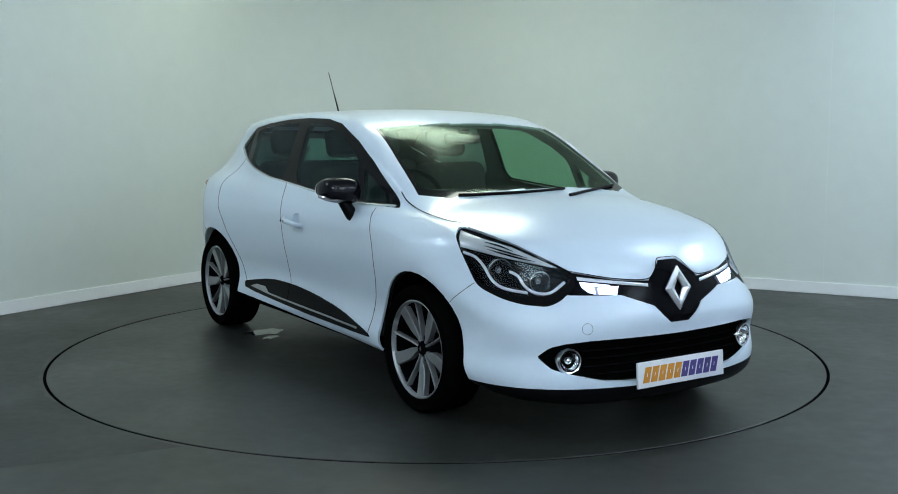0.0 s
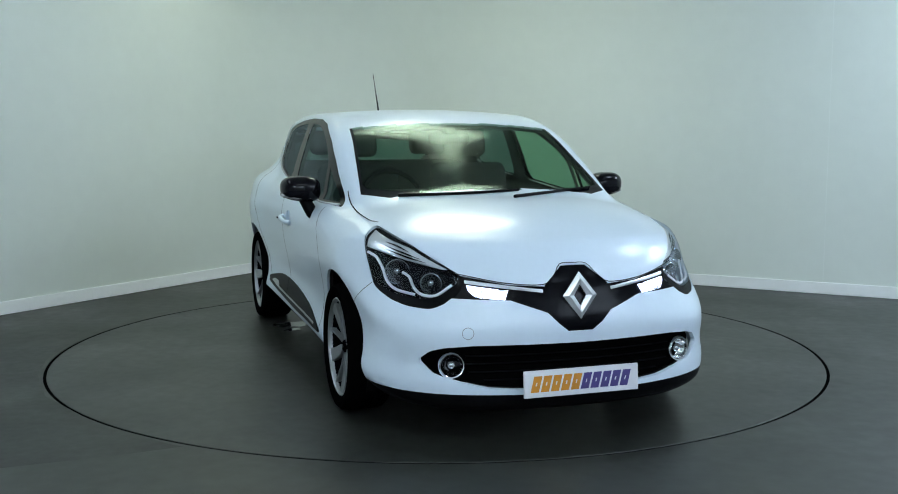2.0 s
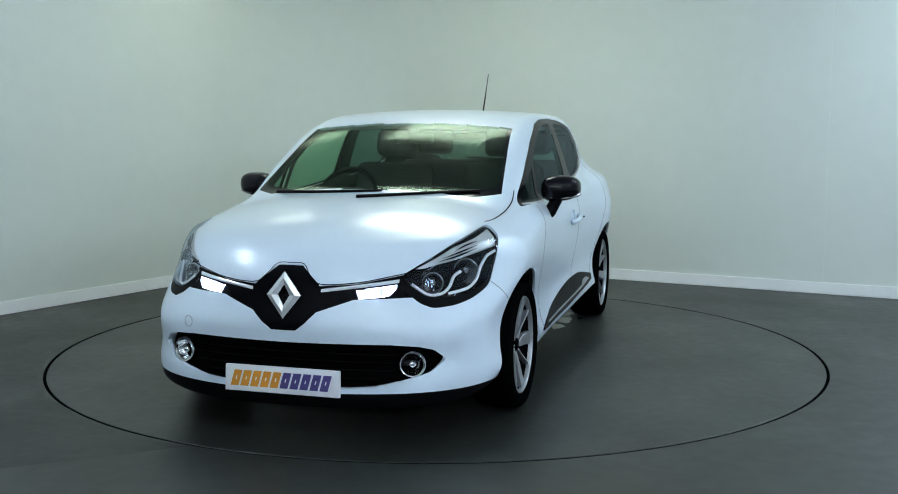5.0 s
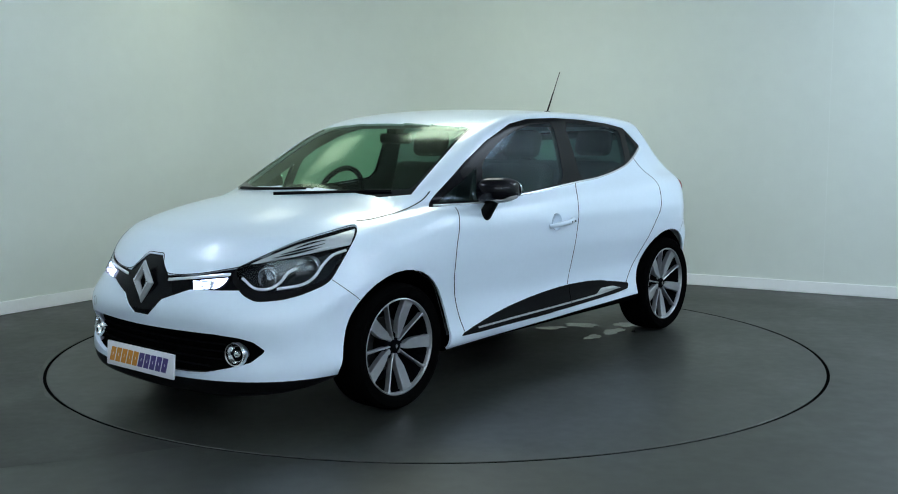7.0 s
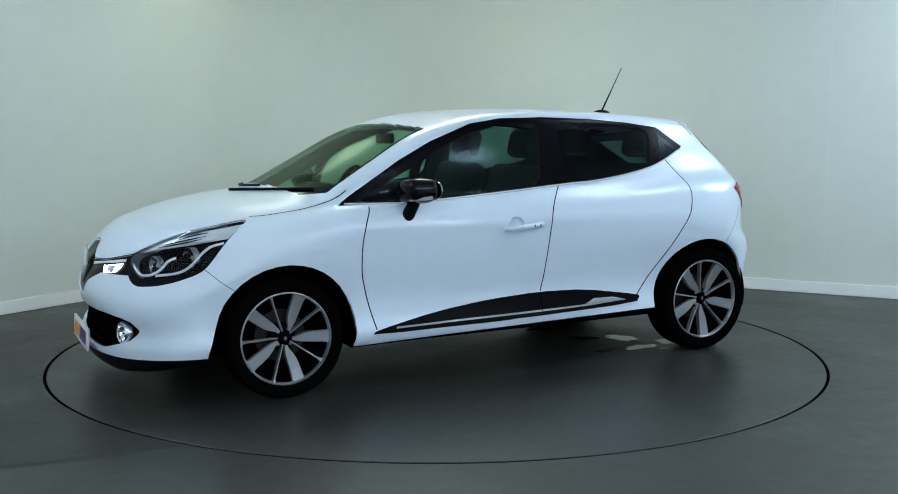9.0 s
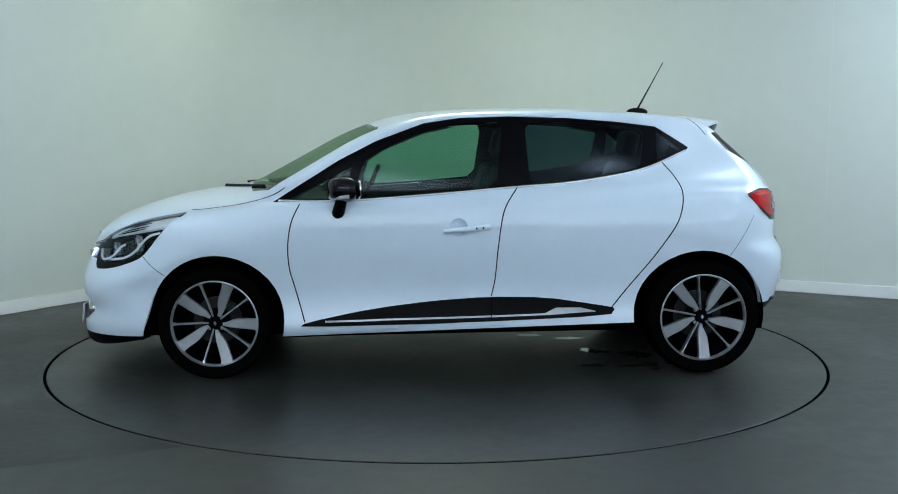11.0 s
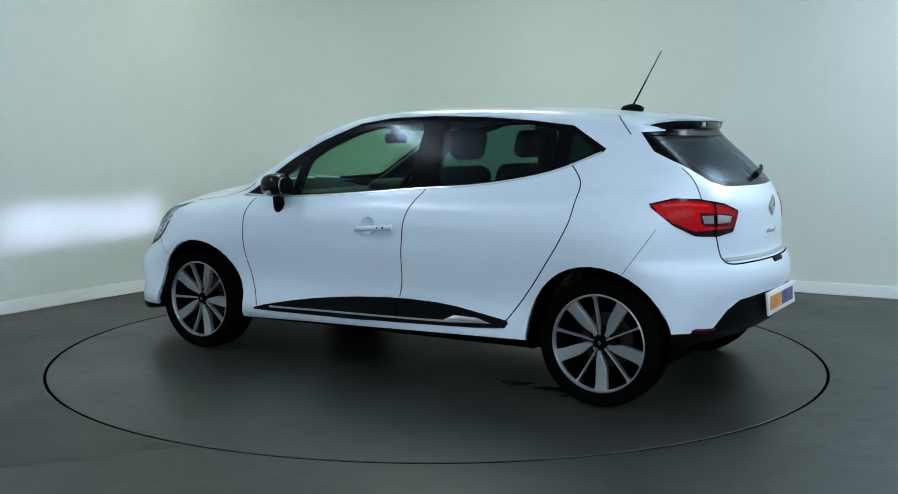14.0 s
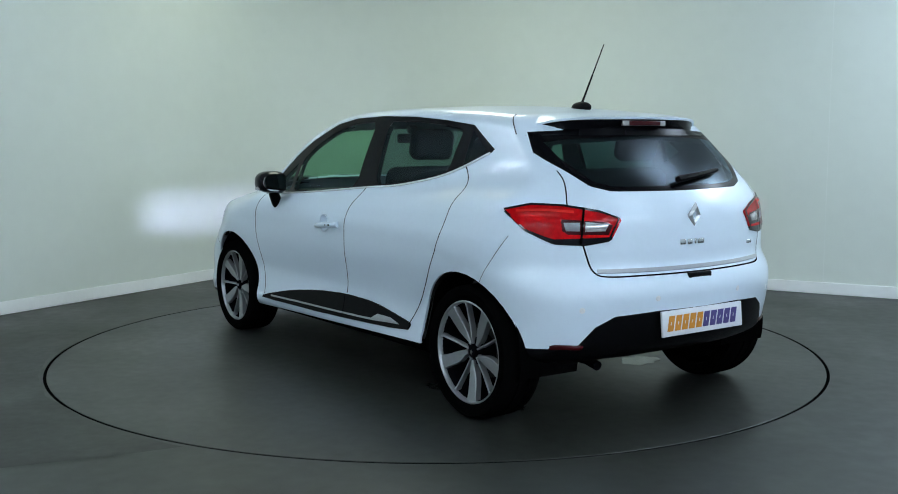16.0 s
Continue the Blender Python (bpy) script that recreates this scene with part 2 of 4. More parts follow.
# ---- strip lights ----
def strip_light(place, along, length):
    """A slim lit tube on its batten."""
    ob = tagged(empty("strip_light"), "unseen long white strip light with a bare lit tube", "strip light", "strip lights")
    ob.matrix_basis = Matrix.Translation(place) @ pose(0, 0, 0, 0, 0, math.degrees(math.atan2(along.y, along.x)))
    bm = bmesh.new()
    box(bm, (-length / 2, -0.04, 0.0), (length / 2, 0.04, 0.09), bevel=0.01)
    part("batten", bm, M_LAMPB, ob)
    bm = bmesh.new()
    tube(bm, [(-length / 2 + 0.03, 0, -0.045), (length / 2 - 0.03, 0, -0.045)], 0.04, 12)
    part("lit_tube", bm, M_TUBE, ob)


# Four unseen wall strips, added to fill the car's camera-facing sides.
for a in (5.0, 7.6):
    strip_light(room(a, 10.90, 2.3), RIGHT, 2.2)
for b in (5.4, 8.2):
    strip_light(room(8.90, b, 2.3), LEFT, 2.2)
strip_light(room(1.5, 5.9, CEILING - 0.1), LEFT, 1.8)

# ---- the car: its surface is the meeting of a few smooth sections ----
def curve(*pts):
    """A smooth curve through (x, value) pairs, as a function of an array."""
    pts = sorted(pts)
    px, pv = np.array([p[0] for p in pts]), np.array([p[1] for p in pts])
    d = np.diff(pv) / np.diff(px)
    m = np.concatenate([[d[0]], (d[:-1] + d[1:]) / 2, [d[-1]]])
    for i in range(len(d)):
        if d[i] == 0:
            m[i] = m[i + 1] = 0
    xs = np.linspace(px[0], px[-1], 600)
    i = np.clip(np.searchsorted(px, xs) - 1, 0, len(d) - 1)
    h = px[i + 1] - px[i]
    t = (xs - px[i]) / h
    v = (2 * t**3 - 3 * t**2 + 1) * pv[i] + (t**3 - 2 * t**2 + t) * h * m[i] + (-2 * t**3 + 3 * t**2) * pv[i + 1] + (t**3 - t**2) * h * m[i + 1]
    k = np.hanning(25)
    k /= k.sum()
    ext = np.concatenate([v[0] - (v[1] - v[0]) * np.arange(12, 0, -1), v, v[-1] + (v[-1] - v[-2]) * np.arange(1, 13)])
    v = np.convolve(ext, k, "valid")
    return lambda x: np.interp(x, xs, v)


def smax(a, b, k):
    h = np.maximum(k - np.abs(a - b), 0) / k
    return np.maximum(a, b) + h * h * k / 4


WIDTH = curve((-2.0, 0.79), (-1.6, 0.845), (-1.29, 0.868), (-0.85, 0.852), (-0.2, 0.846), (0.4, 0.846), (0.9, 0.856), (1.29, 0.864), (1.6, 0.842), (1.9, 0.80), (2.2, 0.75))
SIDE = curve((0.1, -0.06), (0.2, -0.038), (0.28, -0.014), (0.36, -0.032), (0.46, -0.041), (0.56, -0.027), (0.66, -0.009), (0.75, -0.002), (0.82, 0.0), (0.855, -0.009), (0.92, -0.030), (1.0, -0.06), (1.1, -0.115), (1.25, -0.2))
HOOD = curve((-2.1, 1.06), (-1.5, 1.03), (-0.9, 1.01), (-0.3, 0.985), (0.3, 0.96), (0.8, 0.965), (1.05, 0.985), (1.2, 0.985), (1.336, 0.975), (1.466, 0.957), (1.598, 0.930), (1.788, 0.875), (1.942, 0.808), (2.06, 0.735), (2.159, 0.65), (2.25, 0.56))
HOODC = curve((-2.1, 0.05), (0.6, 0.05), (1.0, 0.08), (1.4, 0.12), (2.0, 0.16), (2.2, 0.18))
NOSE = curve((0.1, 2.06), (0.19, 2.105), (0.26, 2.115), (0.35, 2.10), (0.43, 2.115), (0.5, 2.125), (0.58, 2.105), (0.66, 2.08), (0.74, 2.045), (0.85, 1.97), (1.0, 1.9))
TAIL = curve((0.1, -1.66), (0.24, -1.74), (0.32, -1.85), (0.42, -1.885), (0.52, -1.905), (0.60, -1.91), (0.655, -1.895), (0.70, -1.865), (0.8, -1.858), (0.93, -1.842), (1.0, -1.808), (1.05, -1.772), (1.3, -1.497), (1.5, -1.28))
BELOW = curve((-2.0, 0.35), (-1.75, 0.30), (-1.6, 0.262), (-0.92, 0.237), (0.0, 0.225), (0.92, 0.212), (1.6, 0.185), (1.85, 0.15), (2.2, 0.125))
CABIN = curve((1.4, 0.62), (1.0, 0.70), (0.7, 0.742), (0.3, 0.766), (0.0, 0.77), (-0.5, 0.765), (-1.0, 0.742), (-1.3, 0.705), (-1.6, 0.65), (-1.9, 0.58))
ROOF = curve((1.5, 0.80), (1.25, 0.955), (1.1, 1.040), (0.837, 1.184), (0.668, 1.275), (0.5, 1.344), (0.336, 1.388), (0.17, 1.412), (0.0, 1.424), (-0.4, 1.431), (-0.716, 1.427), (-1.025, 1.411), (-1.27, 1.388), (-1.52, 1.363), (-1.9, 1.30))


def solid(p):
    x, y, z = p[..., 0], np.abs(p[..., 1]), p[..., 2]
    bulge = np.exp(-((x - 1.29) / 0.33) ** 2 - ((z - 0.62) / 0.2) ** 2) * 0.006 + np.exp(-((x + 1.29) / 0.4) ** 2 - ((z - 0.66) / 0.25) ** 2) * 0.012
    haunch = np.exp(-((x + 1.5) / 0.45) ** 2) * np.clip((z - 0.8) / 0.3, 0, 1) * 0.02
    ease = lambda a: np.clip(a, 0, 1) ** 2 * (3 - 2 * np.clip(a, 0, 1))
    shoulder = 0.045 * ease((x - 0.9) / 0.5) * ease((z - 0.70) / 0.2)
    f = y - WIDTH(x) - SIDE(z) - bulge - haunch + shoulder
    f = smax(f, z - (HOOD(x) - HOODC(x) * y * y - 0.13 * ease((x - 0.8) / 0.5) * y**4), 0.07)
    f = smax(f, x - (NOSE(z) - (0.22 + 0.26 * ease((z - 0.42) / 0.3)) * y * y - 0.75 * y**6), 0.07)
    low = BELOW(x) + np.where(x > 1.5, 0.09 * np.clip(y - 0.45, 0, 1), 0) + np.where(x < -1.5, 0.05 * np.clip(y - 0.3, 0, 1), 0)
    f = smax(f, low - z, 0.04)
    g = y - (CABIN(x) - 0.23 * (z - 0.97) - 0.25 * np.clip(z - 0.97, 0, 1) ** 2)
    top = ROOF(x + np.clip(0.12 * (y / 0.65) ** 2, 0, 0.3) * np.clip((x + 0.2) / 0.5, 0, 1)) - (0.028 - 0.005 * np.clip(x / 0.6, 0, 1)) * (y / 0.6) ** 2
    g = smax(g, z - top, 0.055)
    g = smax(g, 0.86 - z, 0.03)
    f = -smax(-f, -g, 0.06 + 0.13 * ease((-0.85 - x) / 0.45))
    return smax(f, TAIL(z) + 0.30 * y * y + 0.35 * y**6 - x - 0.011, 0.08)


def surface(step):
    """The closed skin of solid(), as places and four-cornered faces, near side only."""
    xs, ys, zs = np.arange(-1.98, 2.2, step), np.arange(-2.5 * step, 0.95, step), np.arange(0.10, 1.5, step)
    P = np.stack(np.meshgrid(xs, ys, zs, indexing="ij"), -1)
    F = solid(P)
    S = F < 0
    n = np.array(F.shape) - 1
    cnt, acc = np.zeros(n), np.zeros((*n, 3))
    corners = [(a, b, c) for a in (0, 1) for b in (0, 1) for c in (0, 1)]
    cut = lambda A, o: A[o[0]:o[0] + n[0], o[1]:o[1] + n[1], o[2]:o[2] + n[2]]
    for o in corners:
        for ax in range(3):
            if o[ax] == 0:
                q = list(o)
                q[ax] = 1
                fa, fb = cut(F, o), cut(F, q)
                hit = (fa < 0) != (fb < 0)
                t = np.where(hit, fa / np.where(hit, fa - fb, 1), 0)
                pa, pb = cut(P, o), cut(P, q)
                acc += np.where(hit[..., None], pa + (pb - pa) * t[..., None], 0)
                cnt += hit
    used = cnt > 0
    idx = -np.ones(n, int)
    idx[used] = np.arange(used.sum())
    V = acc[used] / cnt[used][:, None]
    for _ in range(4):
        f = solid(V)
        g = np.stack([(solid(V + np.eye(3)[a] * 1e-4) - solid(V - np.eye(3)[a] * 1e-4)) / 2e-4 for a in range(3)], -1)
        V = V - (f / np.maximum((g * g).sum(-1), 0.2))[:, None] * g
    quads = []
    for ax in range(3):
        u, w = (ax + 1) % 3, (ax + 2) % 3
        lo = [slice(None)] * 3
        hi = [slice(None)] * 3
        lo[ax], hi[ax] = slice(0, -1), slice(1, None)
        change = S[tuple(lo)] != S[tuple(hi)]
        I = np.argwhere(change)
        ok = (I[:, u] > 0) & (I[:, w] > 0) & (I[:, u] < n[u]) & (I[:, w] < n[w])
        I = I[ok]
        flip = S[tuple(lo)][tuple(I.T)]
        eu, ew = np.eye(3, dtype=int)[u], np.eye(3, dtype=int)[w]
        q = np.stack([idx[tuple((I - d).T)] for d in (eu + ew, ew, 0 * eu, eu)], 1)
        q = np.where(flip[:, None], q, q[:, ::-1])
        quads.append(q)
    Q = np.concatenate(quads)
    return V, Q[(Q >= 0).all(1)]


def hull(pts):
    pts = sorted(set(pts))
    def half(ps):
        o = []
        for p in ps:
            while len(o) > 1 and (o[-1][0] - o[-2][0]) * (p[1] - o[-2][1]) - (o[-1][1] - o[-2][1]) * (p[0] - o[-2][0]) <= 0:
                o.pop()
            o.append(p)
        return o[:-1]
    return half(pts) + half(pts[::-1])


def rounded(pts, n=4, keep=0.25):
    """A convex outline with its corners cut round."""
    for _ in range(n):
        out = []
        for i, p in enumerate(pts):
            q = pts[(i + 1) % len(pts)]
            out += [(p[0] + (q[0] - p[0]) * keep, p[1] + (q[1] - p[1]) * keep), (q[0] + (p[0] - q[0]) * keep, q[1] + (p[1] - q[1]) * keep)]
        pts = out
        keep = 0.25
    return pts


# Projections: the direction looked along, and the two plan axes across it.
R2 = math.sqrt(0.5)
VIEWS = {
    "side": (Vector((0, 1, 0)), Vector((1, 0, 0)), Vector((0, 0, 1))),
    "front": (Vector((1, 0, 0)), Vector((0, 1, 0)), Vector((0, 0, 1))),
    "rear": (Vector((-1, 0, 0)), Vector((0, 1, 0)), Vector((0, 0, 1))),
    "front_corner": (Vector((R2, R2, 0)), Vector((-R2, R2, 0)), Vector((0, 0, 1))),
    "rear_corner": (Vector((-R2, R2, 0)), Vector((R2, R2, 0)), Vector((0, 0, 1))),
    "top": (Vector((0, 0, 1)), Vector((1, 0, 0)), Vector((0, 1, 0))),
}

V, Q = surface(0.018)
skin = bmesh.new()
vs = [skin.verts.new(v) for v in V]
for q in Q:
    try:
        skin.faces.new([vs[i] for i in q])
    except ValueError:
        pass
bmesh.ops.bisect_plane(skin, geom=skin.verts[:] + skin.edges[:] + skin.faces[:], dist=1e-5, plane_co=(0, 0, 0), plane_no=(0, -1, 0), clear_outer=True)
skin.normal_update()
from mathutils.bvhtree import BVHTree
TREE = BVHTree.FromBMesh(skin)
REG = skin.faces.layers.int.new("region")
NAMES = ["body"]


def region(name, poly, view, where=lambda c: True, base=("body",), facing=0.05, round_off=0, keep=0.25):
    """Cuts the convex outline out of the skin and gives its faces that name."""
    away, ua, va = VIEWS[view]
    poly = hull(poly)
    if round_off:
        poly = hull(rounded(poly, round_off, keep))
    if name not in NAMES:
        NAMES.append(name)
    ids = {NAMES.index(b) for b in base if b in NAMES}
    us, ws = [p[0] for p in poly], [p[1] for p in poly]
    lo, hi = (min(us) - 0.05, min(ws) - 0.05), (max(us) + 0.05, max(ws) + 0.05)
    inside = []
    for f in skin.faces:
        if f[REG] in ids:
            c = f.calc_center_median()
            if lo[0] < c.dot(ua) < hi[0] and lo[1] < c.dot(va) < hi[1] and f.normal.dot(away) > facing and where(c):
                inside.append(f)
    n = len(poly)
    for i in range(n):
        a, b = poly[i], poly[(i + 1) % n]
        du, dv = b[0] - a[0], b[1] - a[1]
        no = (ua * dv - va * du).normalized()
        co = ua * a[0] + va * a[1]
        geom = list({v for f in inside for v in f.verts}) + list({e for f in inside for e in f.edges}) + inside
        if not geom:
            return
        r = bmesh.ops.bisect_plane(skin, geom=geom, dist=1e-5, plane_co=co, plane_no=no)
        inside = [f for f in r["geom"] if isinstance(f, bmesh.types.BMFace) and (f.calc_center_median() - co).dot(no) < 0]
    k = NAMES.index(name)
    for f in inside:
        f[REG] = k


def circle(u, v, r, n=36):
    return [(u + r * math.cos(2 * math.pi * i / n), v + r * math.sin(2 * math.pi * i / n)) for i in range(n)]


region("underbody", [(-2.1, 0.05), (2.3, 0.05), (2.3, 0.138), (1.85, 0.162), (1.6, 0.197), (0.92, 0.224), (0.0, 0.236), (-0.92, 0.247), (-1.6, 0.272), (-2.1, 0.32)], "side", facing=-2)
ARCH_F, ARCH_R = (1.283, 0.305, 0.352), (-1.272, 0.312, 0.357)
region("arch", circle(*ARCH_F) + [(1.672, 0.14), (1.668, 0.25)], "side", lambda c: c.y > 0.45, ("body", "underbody"), facing=-2)
region("arch", circle(*ARCH_R), "side", lambda c: c.y > 0.45, ("body", "underbody"), facing=-2)
region("arch", [(0.95, 0.1), (1.62, 0.1), (1.62, 0.3), (0.95, 0.3)], "side", lambda c: c.y > 0.45, ("underbody",), facing=-2)

# Side windows in their black surround.
SURROUND = [(0.995, 0.925), (0.611, 0.932), (0.173, 0.962), (-0.285, 1.0), (-0.583, 1.024), (-0.876, 1.070), (-1.049, 1.118), (-1.232, 1.194), (-1.244, 1.210),
            (-1.064, 1.322), (-0.842, 1.348), (-0.572, 1.368), (-0.268, 1.376), (0.01, 1.367), (0.198, 1.338), (0.452, 1.243), (0.647, 1.143), (0.844, 1.018)]
HIGH = lambda c: c.z > 0.9 and c.y > 0.3
region("window_surround", SURROUND, "side", HIGH)
region("front_door_glass", [(0.575, 0.948), (0.515, 1.135), (0.40, 1.208), (0.20, 1.292), (0.0, 1.335), (-0.225, 1.345), (-0.185, 1.004), (0.173, 0.972)], "side", HIGH, ("window_surround",), round_off=1, keep=0.12)
region("quarter_light", [(0.90, 0.944), (0.625, 0.945), (0.575, 1.108), (0.70, 1.04)], "side", HIGH, ("window_surround",))
region("rear_door_glass", [(-0.365, 1.018), (-0.60, 1.036), (-0.86, 1.078), (-0.965, 1.105), (-1.0, 1.302), (-0.84, 1.325), (-0.6, 1.342), (-0.345, 1.347)], "side", HIGH, ("window_surround",), round_off=1, keep=0.12)
region("rear_quarter_glass", [(-1.06, 1.135), (-1.195, 1.192), (-1.195, 1.2), (-1.065, 1.298)], "side", HIGH, ("window_surround",))

# Windscreen and rear window.
FORE = lambda c: c.x > 0.02 and c.z > 0.93
region("screen_surround", [(-0.30, 0.955), (0.45, 0.962), (0.66, 0.985), (0.566, 1.356), (0.3, 1.388), (-0.30, 1.398)], "front", FORE, facing=0.33)
region("windscreen", [(-0.30, 0.99), (0.4, 0.995), (0.640, 1.012), (0.555, 1.345), (0.3, 1.377), (-0.30, 1.386)], "front", FORE, ("screen_surround",), facing=0.1, round_off=1, keep=0.06)
AFT = lambda c: c.x < -1.2 and c.z > 0.95
region("rear_zone", [(-1.345, 1.36), (-1.37, 1.31), (-1.50, 1.18), (-1.60, 1.08), (-1.63, 1.0), (-1.95, 1.0), (-1.95, 1.36)], "side", lambda c: c.x < -1.2, facing=-2)
region("rear_window_surround", [(-0.30, 1.025), (0.40, 1.032), (0.485, 1.055), (0.585, 1.16), (0.645, 1.285), (-0.30, 1.33)], "rear", AFT, ("rear_zone",), facing=-0.2, round_off=1, keep=0.06)
region("rear_window", [(-0.30, 1.045), (0.38, 1.052), (0.46, 1.075), (0.53, 1.17), (0.55, 1.25), (-0.30, 1.29)], "rear", AFT, ("rear_window_surround",), facing=0.1, round_off=1, keep=0.1)

# Nose: lamps, grille, intake.
LAMPV = lambda c: c.x > 1.2 and c.y > 0.2
region("lamp_surround", [(-0.524, 0.878), (-0.5176, 0.8361), (-0.6315, 0.6448), (-0.6745, 0.6192), (-0.7605, 0.5882), (-0.8465, 0.5702), (-0.954, 0.563), (-1.0077, 0.5854), (-1.065, 0.645), (-1.055, 0.7), (-0.782, 0.818)], "front_corner", LAMPV, facing=0.0, round_off=2, keep=0.16)
region("headlamp", [(-0.5229, 0.876), (-0.5197, 0.841), (-0.6261, 0.6698), (-0.6745, 0.6392), (-0.782, 0.609), (-0.954, 0.601), (-1.04, 0.66), (-1.04, 0.703), (-0.782, 0.816)], "front_corner", LAMPV, ("lamp_surround",), facing=0.0, round_off=2, keep=0.16)
NOSEV = lambda c: c.x > 1.5
G = ("body",)
region("grille", [(-0.30, 0.468), (0.055, 0.470), (0.10, 0.505), (0.145, 0.55), (0.145, 0.66), (0.098, 0.69), (0.055, 0.735), (-0.30, 0.739)], "front", NOSEV, G)
region("grille", [(0.14, 0.548), (0.20, 0.578), (0.30, 0.604), (0.30, 0.664), (0.14, 0.655)], "front", NOSEV, G)
region("grille", [(0.295, 0.602), (0.42, 0.615), (0.56, 0.61), (0.56, 0.715), (0.295, 0.664)], "front", NOSEV, G)
region("light_opening", [(0.348, 0.6175), (0.402, 0.6175), (0.402, 0.6385), (0.348, 0.6385)], "front", NOSEV, ("grille",))
region("intake", [(-0.30, 0.418), (0.44, 0.424), (0.56, 0.414), (0.615, 0.398), (0.655, 0.357), (0.60, 0.302), (0.36, 0.238), (-0.30, 0.228)], "front", NOSEV, G, round_off=1, keep=0.12)
region("front_lip", [(-0.30, 0.05), (0.9, 0.05), (0.9, 0.232), (0.70, 0.216), (0.52, 0.206), (0.3, 0.200), (-0.30, 0.198)], "front", lambda c: c.x > 1.6, ("body", "underbody"), facing=-2)

# Tail: lamps, bumper insert, tailgate.
TAILV = lambda c: c.x < -1.3
region("tail_lamp", [(-0.505, 0.962), (-0.62, 0.985), (-0.75, 0.980), (-0.90, 0.955), (-1.0, 0.918), (-0.955, 0.825), (-0.85, 0.808), (-0.72, 0.815), (-0.60, 0.87)], "rear_corner", lambda c: TAILV(c) and c.y > 0.3, facing=-0.1, round_off=1, keep=0.08)
for quad in ([(-0.54, 0.89), (-0.72, 0.838), (-0.72, 0.76), (-0.54, 0.76)], [(-0.72, 0.838), (-1.0, 0.844), (-1.0, 0.76), (-0.72, 0.76)]):
    region("tail_lamp_edge", quad, "rear_corner", lambda c: TAILV(c) and c.y > 0.3, ("tail_lamp",), facing=-0.2)
region("rear_insert", [(-0.30, 0.52), (0.25, 0.52), (0.46, 0.508), (0.54, 0.465), (0.605, 0.375), (0.625, 0.2), (-0.30, 0.2)], "rear", TAILV, ("body", "underbody"), facing=0.0)
region("rear_valance", [(-2.0, 0.1), (-1.5, 0.1), (-1.5, 0.372), (-2.0, 0.372)], "side", TAILV, ("body", "underbody"), facing=-2)
region("tailgate", [(-0.30, 0.678), (0.49, 0.678), (0.535, 0.70), (0.555, 0.76), (0.62, 0.90), (0.66, 1.28), (-0.30, 1.33)], "rear", lambda c: c.x < -1.3, ("body", "rear_zone"), facing=-0.2)

# Sill trim, doors, bonnet and bumpers.
region("sill_trim", [(0.825, 0.297), (0.695, 0.322), (0.474, 0.366), (0.162, 0.404), (-0.144, 0.423), (-0.444, 0.418), (-0.741, 0.374), (-0.82, 0.36), (-0.79, 0.318), (0.0, 0.288), (0.85, 0.276)], "side", lambda c: c.y > 0.5, round_off=1, keep=0.2)
ONSIDE = lambda c: c.y > 0.5
region("handle_cup", circle(0.020, 0.797, 0.046, 28), "side", ONSIDE)
region("rear_door", [(-0.294, 1.0), (-0.22, 0.879), (-0.19, 0.7), (-0.175, 0.519), (-0.154, 0.40), (-0.154, 0.30), (-0.77, 0.31), (-0.80, 0.353), (-0.914, 0.505), (-1.026, 0.654), (-1.137, 0.83), (-1.168, 0.975), (-1.116, 1.141)], "side", ONSIDE)
region("front_door", [(0.846, 0.935), (0.9, 0.775), (0.906, 0.652), (0.88, 0.498), (0.82, 0.296), (-0.154, 0.296), (-0.30, 1.003)], "side", ONSIDE)
region("bonnet", [(0.9, -0.02), (0.9, 0.72), (1.2, 0.71), (1.45, 0.675), (1.75, 0.585), (2.0, 0.50), (2.06, 0.3), (2.08, -0.02)], "top", lambda c: c.z > 0.69 and c.x > 0.85, G, facing=0.25)
region("front_bumper", [(1.55, 0.0), (2.3, 0.0), (2.3, 0.8), (1.9, 0.8), (1.62, 0.66)], "side", NOSEV, G, facing=-2)
region("rear_bumper", [(-1.42, 0.62), (-1.55, 0.80), (-1.7, 0.83), (-2.0, 0.68), (-2.0, 0.1), (-1.42, 0.1)], "side", TAILV, G, facing=-2)


def faces_of(names, offset=0.0, sides=(1, -1), test=None):
    """A new mesh of the named regions, on one or both sides of the car, moved along the normals."""
    ids = {NAMES.index(n) for n in names if n in NAMES}
    bm = bmesh.new()
    for s in sides:
        made = {}
        for f in skin.faces:
            if f[REG] in ids and (test is None or test(f.calc_center_median())):
                loop = []
                for v in f.verts:
                    if v not in made:
                        p = v.co + v.normal * offset
                        if abs(v.co.y) < 1e-4:
                            p.y = 0
                        made[v] = bm.verts.new((p.x, p.y * s, p.z))
                    loop.append(made[v])
                bm.faces.new(loop if s > 0 else loop[::-1])
    if len(sides) == 2:
        bmesh.ops.remove_doubles(bm, verts=[v for v in bm.verts if abs(v.co.y) < 1e-4], dist=1e-5)
    return bm


